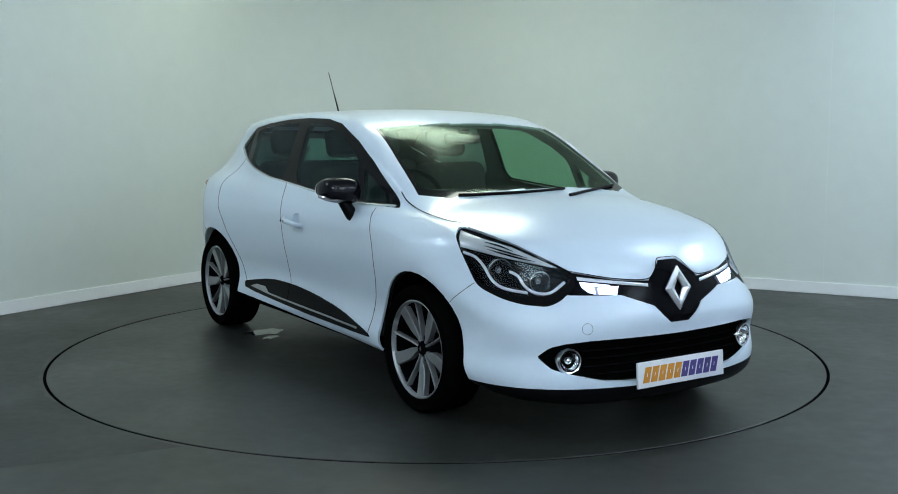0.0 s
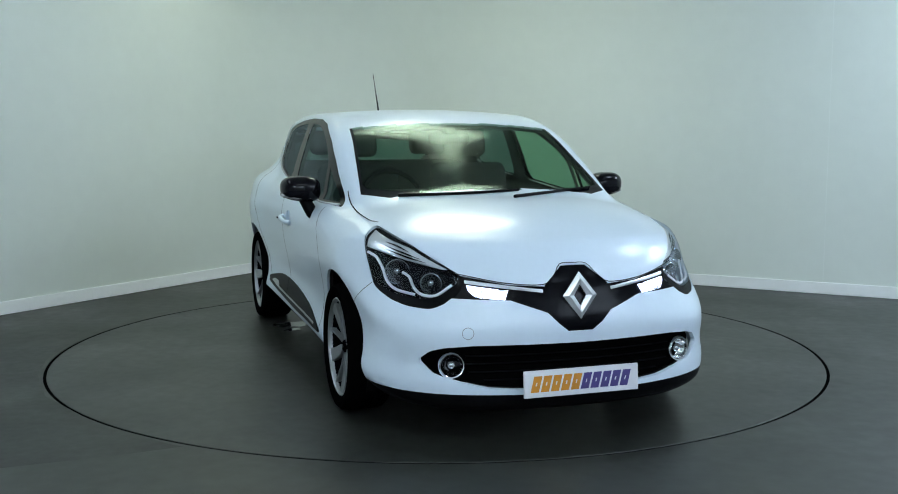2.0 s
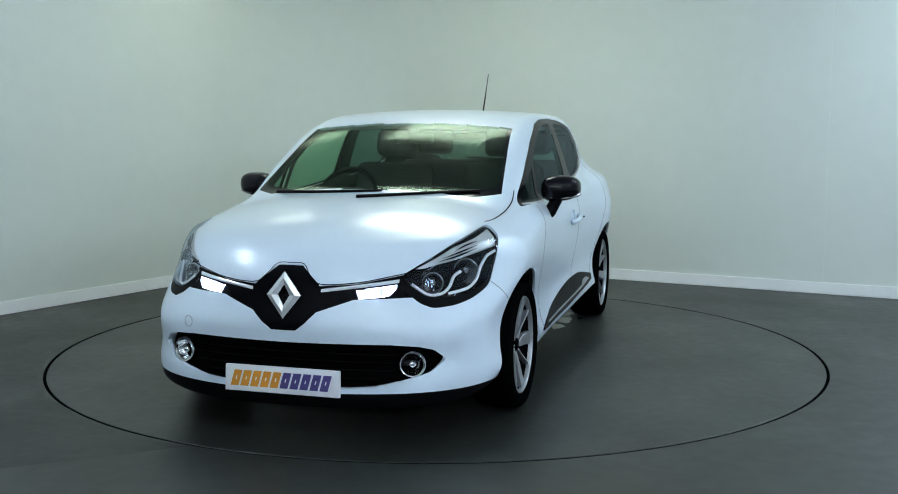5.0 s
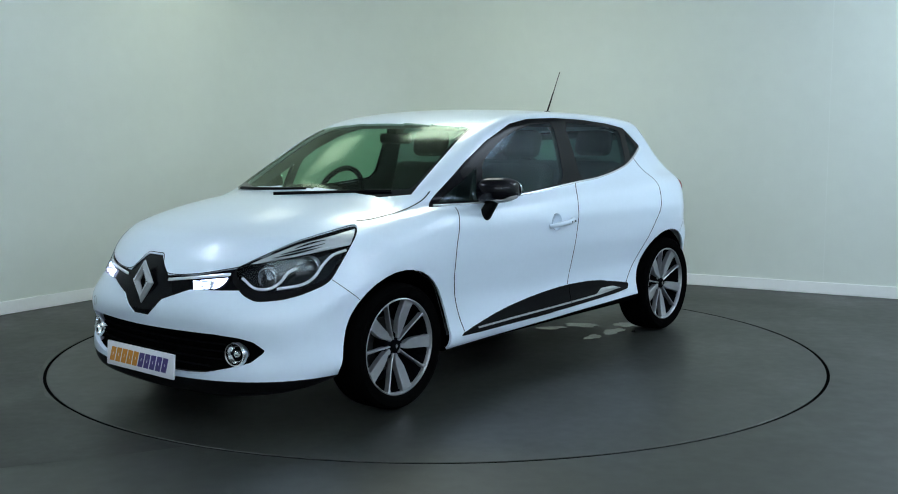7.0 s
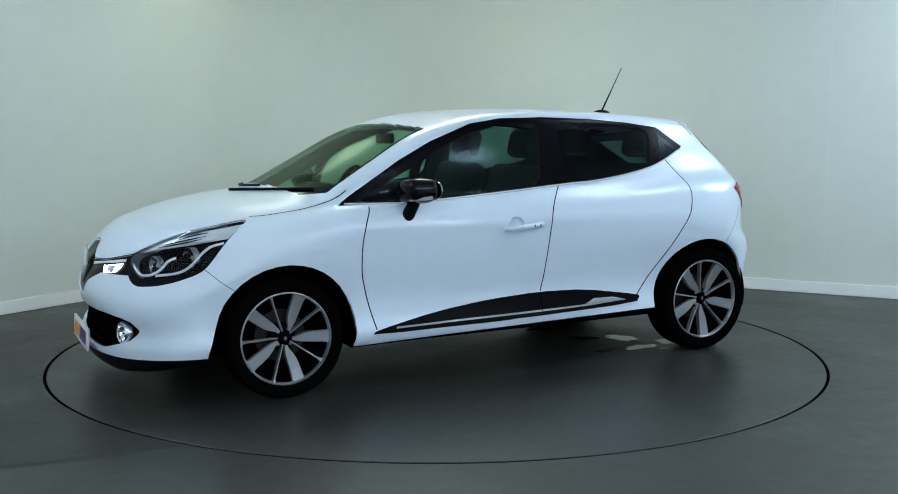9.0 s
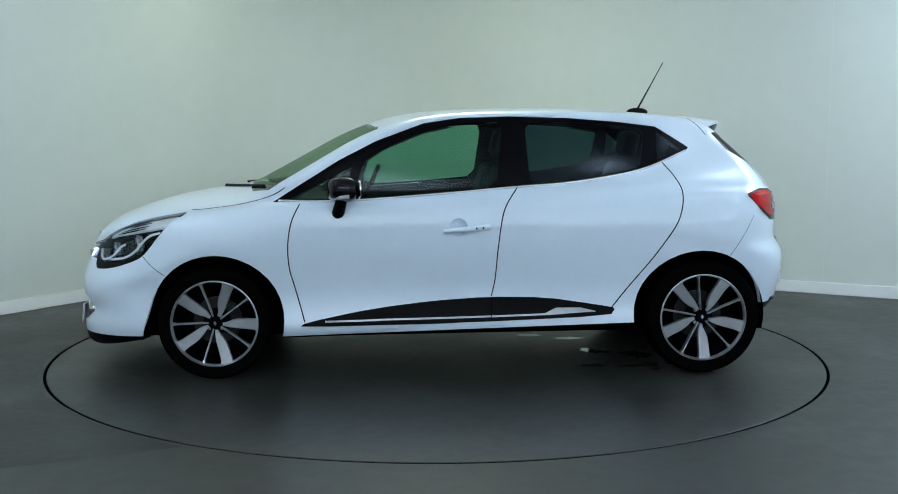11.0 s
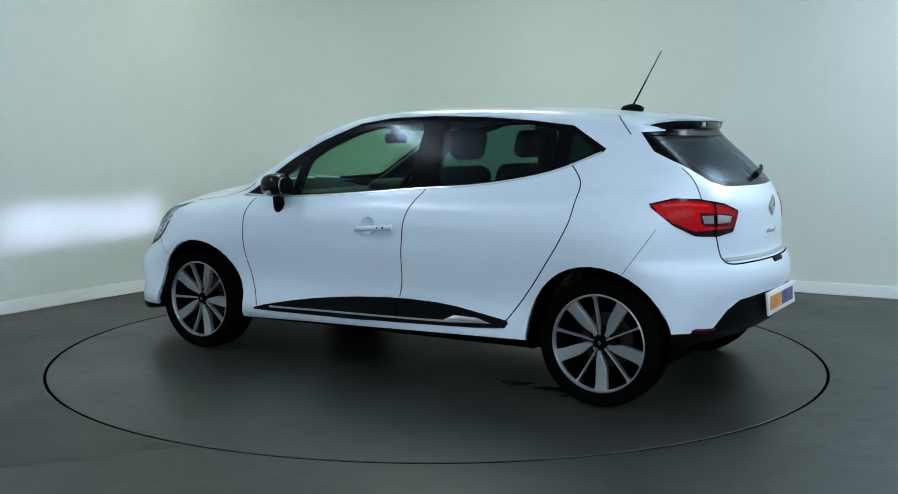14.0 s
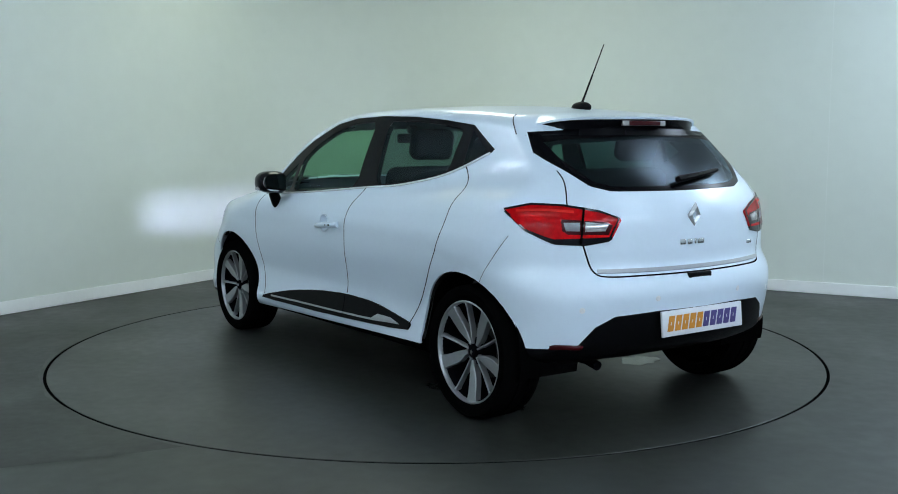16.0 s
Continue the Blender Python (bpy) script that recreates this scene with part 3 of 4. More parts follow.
def shell(name, names, material, parent, label="", offset=0.0, sides=(1, -1), thick=0.0, test=None):
    bm = faces_of(names, offset, sides, test)
    if thick:
        # a rim turned inward along the open edges, so that the sheet shows its thickness
        bm.normal_update()
        edges = [e for e in bm.edges if e.is_boundary and not (abs(e.verts[0].co.y) < 1e-4 and abs(e.verts[1].co.y) < 1e-4)]
        r = bmesh.ops.extrude_edge_only(bm, edges=edges)
        nv = [g for g in r["geom"] if isinstance(g, bmesh.types.BMVert)]
        moves = []
        for v in nv:
            src = [e.other_vert(v) for e in v.link_edges if e.other_vert(v) not in nv]
            no = src[0].normal if src else v.normal
            moves.append((v, no.copy()))
        for v, no in moves:
            v.co -= no * thick
    me = bpy.data.meshes.new(name)
    bm.to_mesh(me)
    bm.free()
    me.materials.append(material)
    me.polygons.foreach_set("use_smooth", [True] * len(me.polygons))
    me.set_sharp_from_angle(angle=radians(40))
    ob = new(name, me)
    ob.parent = parent
    return tagged(ob, label) if label else ob


skin.normal_update()
car = tagged(empty("car"), "white five-door hatchback with black trim, parked on the turntable", "car")
shell("body", ["body", "rear_zone"], M_PAINT, car, "white painted body shell", thick=0.012)
shell("bonnet", ["bonnet"], M_PAINT, car, thick=0.012)
shell("front_bumper", ["front_bumper"], M_PAINT, car, thick=0.02)
shell("rear_bumper", ["rear_bumper"], M_PAINT, car, thick=0.015)
tailgate = shell("tailgate", ["tailgate"], M_PAINT, car, thick=0.012)
shell("underbody", ["underbody"], M_UNDER, car, "black underside")
shell("front_lip", ["front_lip"], M_PLASTIC, car, "black plastic lip")
shell("rear_insert", ["rear_insert"], M_PLASTIC, car, "black plastic bumper insert", thick=0.01)
for s in (1, -1):
    shell("rear_valance", ["rear_valance"], M_PLASTIC, car, "black plastic lower edge", sides=(s,))
grille = shell("grille", ["grille"], M_PILLAR, car, "gloss black grille band", offset=-0.006)
shell("intake", ["intake"], M_UNDER, car, "black lower air intake", offset=-0.04)
for s in (1, -1):
    shell("screen_surround", ["screen_surround"], M_BLACK, car, "black windscreen edge", thick=0.01, sides=(s,))
pane = shell("windscreen", ["windscreen"], M_SCREEN, car, "green-tinted windscreen")
pane.visible_shadow = False
shell("rear_window_surround", ["rear_window_surround"], M_PILLAR, tailgate, "gloss black window edge")
pane = shell("rear_window", ["rear_window"], M_REARG, tailgate, "dark tinted rear window")
pane.visible_shadow = False
doors = {}
for s in (1, -1):
    fd = shell("front_door", ["front_door"], M_PAINT, car, sides=(s,), thick=0.012)
    rd = shell("rear_door", ["rear_door"], M_PAINT, car, sides=(s,), thick=0.012)
    doors[s] = fd
    shell("window_surround", ["window_surround"], M_PILLAR, car, "gloss black window surround", sides=(s,), offset=-0.003)
    for name, owner, m in (("front_door_glass", fd, M_GLASS), ("quarter_light", fd, M_GLASS), ("rear_door_glass", rd, M_TINT), ("rear_quarter_glass", rd, M_QUARTER)):
        pane = shell(name, [name], m, owner, sides=(s,), offset=-0.006)
        pane.visible_shadow = False
    shell("sill_trim", ["sill_trim"], M_PLASTIC, fd, "black plastic sill moulding", sides=(s,), offset=0.008, thick=0.012)
    shell("lamp_surround", ["lamp_surround"], M_PLASTIC, car, "black lamp surround", sides=(s,), offset=-0.004)
# Dark lining inside the cabin and a light headliner under the roof.
LIN = ["body", "window_surround", "front_door", "rear_door", "screen_surround", "tailgate", "rear_window_surround", "bonnet"]
shell("cabin_lining", LIN, M_CABIN, car, "dark cabin lining", offset=-0.03, test=lambda c: -1.9 < c.x < 1.15 and 0.3 < c.z < 1.33)
shell("headliner", ["body"], M_HEADLINER, car, "grey headliner", offset=-0.03, test=lambda c: c.z >= 1.33)

# ---- fitting things to the skin ----
def hit(view, u, v):
    """The place and normal on the car's near side at (u, v) of a projection."""
    away, ua, va = VIEWS[view]
    p, n, _, _ = TREE.ray_cast(away * 4 + ua * u + va * v, -away)
    if p is None:
        p, n, _, _ = TREE.find_nearest(away * 0.8 + ua * u + va * v)
    return p, n


def spline(pts, step=0.015):
    """A smooth line through points, at even small steps."""
    P = [Vector((*p, 0)[:3]) for p in pts]
    P = [P[0] * 2 - P[1]] + P + [P[-1] * 2 - P[-2]]
    out = []
    for i in range(1, len(P) - 2):
        k = max(2, int((P[i + 1] - P[i]).length / step))
        for j in range(k):
            t = j / k
            a, b, c, d = P[i - 1], P[i], P[i + 1], P[i + 2]
            out.append(0.5 * ((2 * b) + (c - a) * t + (2 * a - 5 * b + 4 * c - d) * t * t + (3 * b - a - 3 * c + d) * t**3))
    out.append(P[-2])
    return out


def ribbon(name, view, pts, width, material, parent, offset=0.001, sides=(1, -1), label="", thick=0.0, smooth_line=True, taper=False):
    """A thin strip that follows the skin along a line of a projection; one object a side."""
    line = spline(pts) if smooth_line else [Vector((*p, 0)) for p in pts]
    places = [hit(view, q.x, q.y) for q in line]
    made = []
    for s in sides:
        bm = bmesh.new()
        rows = []
        n = len(places)
        for i, (p, no) in enumerate(places):
            d = (places[min(i + 1, n - 1)][0] - places[max(i - 1, 0)][0]).normalized()
            side = no.cross(d).normalized() * (width / 2 * (1 if not taper else max(0.1, min(1.0, 3 * i / n, 3 * (n - 1 - i) / n))))
            top = p + no * offset
            row = [top - side - no * thick, top - side * 0.85, top + side * 0.85, top + side - no * thick] if thick else [top - side, top + side]
            rows.append([bm.verts.new((q.x, q.y * s, q.z)) for q in row])
        for a, b in zip(rows, rows[1:]):
            for j in range(len(a) - 1):
                bm.faces.new((a[j], a[j + 1], b[j + 1], b[j]))
        par = parent[s] if isinstance(parent, dict) else parent
        made.append(part(name, bm, material, par, label))
    return made


def patch(name, view, corners, material, parent, offset, sides=(1, -1), nu=8, nv=4, thick=0.01, label=""):
    """A four-cornered raised piece on the skin: corners in turn round it."""
    a, b, c, d = [Vector(p) for p in corners]
    made = []
    for s in sides:
        bm = bmesh.new()
        grid = []
        for i in range(nu + 1):
            row = []
            for j in range(nv + 1):
                q = (a.lerp(b, i / nu)).lerp(d.lerp(c, i / nu), j / nv)
                p, no = hit(view, q.x, q.y)
                edge = i in (0, nu) or j in (0, nv)
                p = p + no * (offset - (thick if edge else 0))
                row.append(bm.verts.new((p.x, p.y * s, p.z)))
            grid.append(row)
        for i in range(nu):
            for j in range(nv):
                bm.faces.new((grid[i][j], grid[i + 1][j], grid[i + 1][j + 1], grid[i][j + 1]))
        made.append(part(name, bm, material, parent[s] if isinstance(parent, dict) else parent, label))
    return made


# ---- panel gaps and bright strips ----
GAPW = 0.006
ribbon("door_gap", "side", [(0.846, 0.918), (0.885, 0.83), (0.905, 0.72), (0.903, 0.60), (0.88, 0.498), (0.825, 0.30)], GAPW, M_GAP, car)
ribbon("door_gap", "side", [(-0.294, 0.998), (-0.22, 0.879), (-0.19, 0.7), (-0.175, 0.519), (-0.156, 0.425)], GAPW, M_GAP, car)
ribbon("door_gap", "side", [(-1.09, 1.128), (-1.15, 1.05), (-1.168, 0.965), (-1.137, 0.83), (-1.026, 0.654), (-0.914, 0.505), (-0.80, 0.362)], GAPW, M_GAP, car)
tip = hit("front_corner", -0.525, 0.880)[0]
ribbon("bonnet_gap", "top", [(0.93, 0.700), (1.04, 0.712), (1.20, 0.712), (tip.x - 0.07, tip.y + 0.022), (tip.x, tip.y)], 0.006, M_GAP, car, 0.003)
ribbon("bonnet_gap", "front", [(0.0, 0.742), (0.06, 0.738), (0.10, 0.694), (0.15, 0.662), (0.30, 0.669), (0.45, 0.697), (0.54, 0.716)], 0.004, M_GAP, car)
ribbon("bumper_gap", "side", [(1.665, 0.645), (1.605, 0.592), (1.545, 0.548)], 0.0028, M_GAP, car)
ribbon("bumper_gap", "side", [(-1.56, 0.85), (-1.49, 0.74), (-1.42, 0.64)], 0.0025, M_GAP, car)
ribbon("tailgate_gap", "rear", [(0.0, 0.674), (0.30, 0.674), (0.48, 0.676), (0.530, 0.695), (0.555, 0.76), (0.572, 0.82)], 0.008, M_GAP, tailgate)
ribbon("tailgate_gap", "rear", [(0.612, 0.972), (0.605, 1.0), (0.59, 1.04), (0.575, 1.085), (0.575, 1.12)], 0.006, M_GAP, tailgate)
ribbon("spoiler_gap", "side", [(-1.262, 1.366), (-1.292, 1.34), (-1.325, 1.305), (-1.35, 1.275)], 0.005, M_GAP, tailgate, 0.003)
ribbon("tailgate_strip", "rear", [(0.0, 0.695), (0.25, 0.695), (0.52, 0.698)], 0.020, M_SILVER, tailgate, 0.007, label="bright strip along the tailgate edge", thick=0.008)
ribbon("belt_strip", "side", [(0.96, 0.931), (0.611, 0.931), (0.173, 0.961), (-0.285, 1.0), (-0.583, 1.023), (-0.876, 1.069), (-1.049, 1.117), (-1.225, 1.192)], 0.010, M_BRIGHT, doors, 0.006, label="chrome belt strip", thick=0.008)
ribbon("sill_strip", "side", [(0.72, 0.302), (0.3, 0.310), (-0.1, 0.318), (-0.45, 0.328), (-0.62, 0.340)], 0.010, M_SILVER, doors, 0.012, label="silver strip on the sill moulding", thick=0.004)
ribbon("trim_split", "side", [(-0.154, 0.420), (-0.154, 0.36), (-0.154, 0.300)], 0.005, M_GAP, doors, 0.0135)
patch("sill_badge", "side", [(-0.42, 0.322), (-0.72, 0.340), (-0.63, 0.362), (-0.50, 0.362)], M_SILVER, doors, 0.013, nu=10, nv=3, thick=0.004, label="silver wedge on the sill moulding")

# ---- spoiler on the tailgate ----
bm = bmesh.new()
rows = []
NS, NY = 12, 28
for i in range(NS + 1):
    k = i / NS
    top, und = [], []
    for j in range(-NY, NY + 1):
        w = j / NY
        half = 0.555 - 0.03 * k
        y = half * math.copysign(abs(w) ** 0.9, w)
        end = -1.56 + 0.18 * abs(w) ** 2.6
        x = -1.24 + (end + 1.24) * k
        z = float(ROOF(np.array([x]))[0]) - 0.028 * (y / 0.6) ** 2 - 0.035 * abs(w) ** 6 + 0.004 * math.sin(math.pi * min(1, k * 1.2)) + 0.001
        th = 0.011
        top.append(bm.verts.new((x, y, z)))
        und.append(bm.verts.new((x + 0.004, y, z - th)))
    rows.append((top, und))
for (t0, u0), (t1, u1) in zip(rows, rows[1:]):
    for j in range(2 * NY):
        bm.faces.new((t0[j], t1[j], t1[j + 1], t0[j + 1]))
        bm.faces.new((u0[j + 1], u1[j + 1], u1[j], u0[j]))
t, u = rows[-1]
for j in range(2 * NY):
    bm.faces.new((t[j], u[j], u[j + 1], t[j + 1]))
for side in (0, -1):
    for (t0, u0), (t1, u1) in zip(rows, rows[1:]):
        bm.faces.new((t0[side], u0[side], u1[side], t1[side]))
UNDER_EDGE = [v.co.copy() for v in rows[-1][1]]
spoiler = part("spoiler", bm, M_PAINT, tailgate, "white roof spoiler")
bm = bmesh.new()
rows = []
for e in UNDER_EDGE:
    foot = hit("rear", min(abs(e.y) * 1.12, 0.60), 1.272)[0]
    foot = Vector((foot.x - 0.004, math.copysign(foot.y, e.y), foot.z))
    lip = e + Vector((0.008, 0, -0.001))
    mid = lip.lerp(foot, 0.35) + Vector((0.006, 0, -0.010))
    rows.append([bm.verts.new(q) for q in (lip, lip + Vector((0.004, 0, -0.022)), mid + Vector((0.012, 0, -0.006)), foot)])
for r0, r1 in zip(rows, rows[1:]):
    for j in range(3):
        bm.faces.new((r0[j], r0[j + 1], r1[j + 1], r1[j]))
part("spoiler_underside", bm, M_PILLAR, spoiler, "black underside of the spoiler")
bm = bmesh.new()
box(bm, (-1.556, -0.10, 1.318), (-1.53, 0.10, 1.340), bevel=0.004)
part("brake_lamp", bm, M_DARKRED, spoiler, "dark red high brake lamp")
bm = bmesh.new()
box(bm, (-1.549, -0.14, 1.316), (-1.53, 0.14, 1.341), bevel=0.004)
part("brake_lamp_frame", bm, M_CLEAR, spoiler, "grey clear ends of the brake lamp")

# ---- tail lamps ----
for s in (1, -1):
    lamp = shell("tail_lamp", ["tail_lamp"], M_RED, car, "red tail lamp with a clear reversing light", sides=(s,), offset=0.004, thick=0.02)
    patch("light_frame", "rear_corner", [(-0.745, 0.922), (-0.968, 0.905), (-0.945, 0.852), (-0.755, 0.856)], M_DARKRED, lamp, 0.006, (s,), thick=0.002, label="dark red frame round the clear lights")
    patch("reversing_light", "rear_corner", [(-0.848, 0.908), (-0.945, 0.898), (-0.93, 0.868), (-0.848, 0.868)], M_CLEAR, lamp, 0.009, (s,), thick=0.003, label="clear reversing light")
    patch("indicator", "rear_corner", [(-0.758, 0.906), (-0.825, 0.906), (-0.825, 0.870), (-0.768, 0.872)], M_GREY, lamp, 0.009, (s,), thick=0.003, label="grey indicator lens")
    ribbon("lamp_rim", "rear_corner", [(-0.508, 0.958), (-0.62, 0.981), (-0.75, 0.976), (-0.90, 0.951), (-0.985, 0.920), (-0.945, 0.832)], 0.010, M_BLACK, lamp, 0.009, (s,), label="black lamp rim", smooth_line=False)
    ribbon("lamp_rim", "rear_corner", [(-0.512, 0.952), (-0.60, 0.876), (-0.72, 0.828)], 0.010, M_BLACK, lamp, 0.009, (s,), smooth_line=False)
    shell("lamp_edge", ["tail_lamp_edge"], M_BLACK, lamp, "black lower lamp edge", sides=(s,), offset=0.004, thick=0.02)
    ribbon("lamp_split", "rear_corner", [(-0.838, 0.966), (-0.835, 0.89), (-0.83, 0.818)], 0.010, M_GAP, lamp, 0.010, (s,))
    ribbon("light_guide", "rear_corner", [(-0.56, 0.955), (-0.68, 0.958), (-0.80, 0.950)], 0.012, M_HOTRED, lamp, 0.007, (s,))

# ---- headlamps ----
for s in (1, -1):
    lamp = shell("headlamp", ["headlamp"], M_LENS, car, "clear headlamp with chrome reflectors", sides=(s,), offset=0.002)
    lamp.visible_shadow = False
    shell("housing", ["headlamp"], M_BLACK, lamp, "black lamp housing", sides=(s,), offset=-0.06)
    patch("bezel", "front_corner", [(-0.5272, 0.867), (-0.5433, 0.7958), (-0.782, 0.755), (-0.782, 0.808)], M_BEZEL, lamp, -0.010, (s,), nu=10, nv=6, thick=0.008, label="pale silver upper bezel")
    patch("bezel", "front_corner", [(-0.782, 0.808), (-0.782, 0.755), (-0.9594, 0.7249), (-0.9862, 0.7246)], M_BEZEL, lamp, -0.010, (s,), nu=10, nv=4, thick=0.008)
    for line in ([(-0.6584, 0.8174), (-0.7282, 0.8036), (-0.7928, 0.7829)], [(-0.6616, 0.8024), (-0.7605, 0.7802), (-0.8572, 0.7581)], [(-0.6745, 0.7883), (-0.782, 0.765), (-0.8895, 0.7438)]):
        ribbon("bezel_slot", "front_corner", line, 0.0065, M_BLACK, lamp, -0.004, (s,), thick=0.004, taper=True)
    for k, line in enumerate(([(-0.567, 0.7705), (-0.6261, 0.7518), (-0.6691, 0.7113), (-0.7046, 0.6639), (-0.7605, 0.6332), (-0.868, 0.618)], [(-0.782, 0.7), (-0.8196, 0.6846), (-0.8529, 0.6442), (-0.9002, 0.6196), (-0.9626, 0.6209), (-1.0185, 0.6623)])):
        ribbon("light_guide", "front_corner", line, 0.012, M_PLATE, lamp, -0.004, (s,), label="white light guide", thick=0.006)
    for u, v, r in ((-0.7336, 0.7036, 0.050), (-0.9164, 0.6694, 0.042)):
        p, no = hit("front_corner", u, v)
        bm = bmesh.new()
        lathe(bm, [(0.008, -0.05), (0.018, -0.048), (r * 0.6, -0.035), (r * 0.9, -0.012), (r, 0.0), (r + 0.004, -0.003), (r + 0.004, -0.03)], (0, 0, 0), 40, "x")
        bmesh.ops.create_uvsphere(bm, u_segments=16, v_segments=10, radius=0.016, matrix=Matrix.Translation((-0.028, 0, 0)))
        d = Vector((1, 0.35, 0)).normalized()
        turn = d.to_track_quat("X", "Z").to_matrix().to_4x4()
        bmesh.ops.transform(bm, matrix=Matrix.Translation(p - no * 0.034) @ turn, verts=bm.verts[:])
        if s < 0:
            bmesh.ops.transform(bm, matrix=Matrix.Diagonal((1, -1, 1, 1)), verts=bm.verts[:])
        part("reflector", bm, M_BOWL, lamp, "dim chrome bowl reflector")

# ---- grille, day running lights, fog lamps, emblem ----
patch("grille_strip", "front", [(0.155, 0.643), (0.46, 0.681), (0.46, 0.667), (0.155, 0.630)], M_BRIGHT, grille, 0.003, nu=14, nv=2, thick=0.004, label="thin chrome strip")
for s in (1, -1):
    for quad in ([(0.335, 0.6445), (0.455, 0.660), (0.452, 0.641), (0.335, 0.641)], [(0.31, 0.615), (0.42, 0.615), (0.415, 0.612), (0.315, 0.604)], [(0.298, 0.640), (0.347, 0.640), (0.347, 0.616), (0.31, 0.616)], [(0.403, 0.640), (0.452, 0.640), (0.43, 0.616), (0.403, 0.616)]):
        patch("day_running_light", "front", quad, M_DRL, grille, 0.004, (s,), nu=8, nv=3, thick=0.004, label="lit white day running light")
    fog = patch("fog_lamp", "front", [(0.48, 0.33), (0.56, 0.33), (0.56, 0.35), (0.48, 0.35)], M_BLACK, car, -0.03, (s,), nu=2, nv=2, label="round fog lamp with a chrome ring")[0]
    p, no = hit("front", 0.533, 0.338)
    for name, m, prof in (("ring", M_CHROME, [(0.044, -0.01), (0.046, 0.006), (0.051, 0.008), (0.056, 0.002), (0.058, -0.03)]),
                          ("bowl", M_CHROME, [(0.001, -0.035), (0.02, -0.033), (0.036, -0.022), (0.044, -0.004)])):
        bm = bmesh.new()
        lathe(bm, prof, (0, 0, 0), 40, "x")
        if name == "bowl":
            bmesh.ops.create_uvsphere(bm, u_segments=14, v_segments=8, radius=0.016, matrix=Matrix.Translation((-0.016, 0, 0)))
        turn = Vector((1, 0.22, 0)).normalized().to_track_quat("X", "Z").to_matrix().to_4x4()
        bmesh.ops.transform(bm, matrix=Matrix.Translation(p - no * 0.012) @ turn, verts=bm.verts[:])
        if s < 0:
            bmesh.ops.transform(bm, matrix=Matrix.Diagonal((1, -1, 1, 1)), verts=bm.verts[:])
        part(name, bm, m, fog)
    p, no = hit("front", 0.475, 0.475)
    if s < 0:
        bm = bmesh.new()
        lathe(bm, [(0.0225, 0.0005), (0.0225, 0.0015), (0.0245, 0.0015), (0.0245, 0.0005)], (0, 0, 0), 36, "x")
        bmesh.ops.transform(bm, matrix=Matrix.Translation((p.x, -p.y, p.z)) @ Vector((no.x, -no.y, no.z)).to_track_quat("X", "Z").to_matrix().to_4x4(), verts=bm.verts[:])
        part("tow_cover", bm, M_GREY, car, "round towing eye cover outline")


for z, half in ((0.272, 0.40), (0.305, 0.46), (0.338, 0.47), (0.371, 0.47)):
    bm = bmesh.new()
    rows = []
    for i in range(25):
        y = -half + 2 * half * i / 24
        p, no = hit("front", abs(y), z)
        x = p.x - 0.028
        rows.append([bm.verts.new((x + a, y, z + b)) for a, b in ((0.0, -0.003), (0.004, 0.0), (0.0, 0.003), (-0.012, 0.004), (-0.012, -0.004))])
    for r0, r1 in zip(rows, rows[1:]):
        for j in range(5):
            bm.faces.new((r0[j], r0[(j + 1) % 5], r1[(j + 1) % 5], r1[j]))
    part("intake_slat", bm, M_SLAT, car, "black plastic slat")


def emblem(name, x, z, w, h, facing, parent, lean=0.0):
    """A bright diamond ring with ridged faces."""
    bm = bmesh.new()
    outer, inner = [(0, h), (w, 0), (0, -h), (-w, 0)], [(0, h * 0.46), (w * 0.36, 0), (0, -h * 0.46), (-w * 0.36, 0)]
    rings = []
    for pts, d in ((outer, 0.0), (outer, 0.006), ([((a[0] + b[0]) / 2, (a[1] + b[1]) / 2) for a, b in zip(outer, inner)], 0.016), (inner, 0.008), (inner, 0.0)):
        rings.append([bm.verts.new((d * facing, p[0], p[1])) for p in pts])
    for a, b in zip(rings, rings[1:]):
        for j in range(4):
            bm.faces.new((a[j], a[(j + 1) % 4], b[(j + 1) % 4], b[j]))
    bmesh.ops.transform(bm, matrix=Matrix.Translation((x, 0, z)) @ Matrix.Rotation(radians(lean), 4, "Y"), verts=bm.verts[:])
    return part(name, bm, M_EMBLEM, parent, "chrome diamond emblem", smooth=False)


emblem("emblem", hit("front", 0.001, 0.615)[0].x + 0.004, 0.615, 0.077, 0.098, 1, grille, -8)
emblem("emblem", hit("rear", 0.001, 0.922)[0].x - 0.003, 0.922, 0.040, 0.056, -1, tailgate, -6)
# Bright raised bars where the maker's lettering sits.
for k, (y, w) in enumerate(((0.078, 0.034), (0.034, 0.030), (-0.002, 0.010), (-0.036, 0.040))):
    bm = bmesh.new()
    x = hit("rear", 0.02, 0.805)[0].x
    box(bm, (x - 0.006, y - w / 2, 0.794), (x + 0.004, y + w / 2, 0.818), bevel=0.004)
    part("name_bar", bm, M_CHROME, tailgate, "chrome badge bar")
for y in (-0.43, -0.455):
    bm = bmesh.new()
    x = hit("rear", abs(y), 0.775)[0].x
    box(bm, (x - 0.005, y - 0.009, 0.766), (x + 0.006, y + 0.009, 0.782), bevel=0.003)
    part("name_bar", bm, M_CHROME, tailgate, "chrome badge bar")


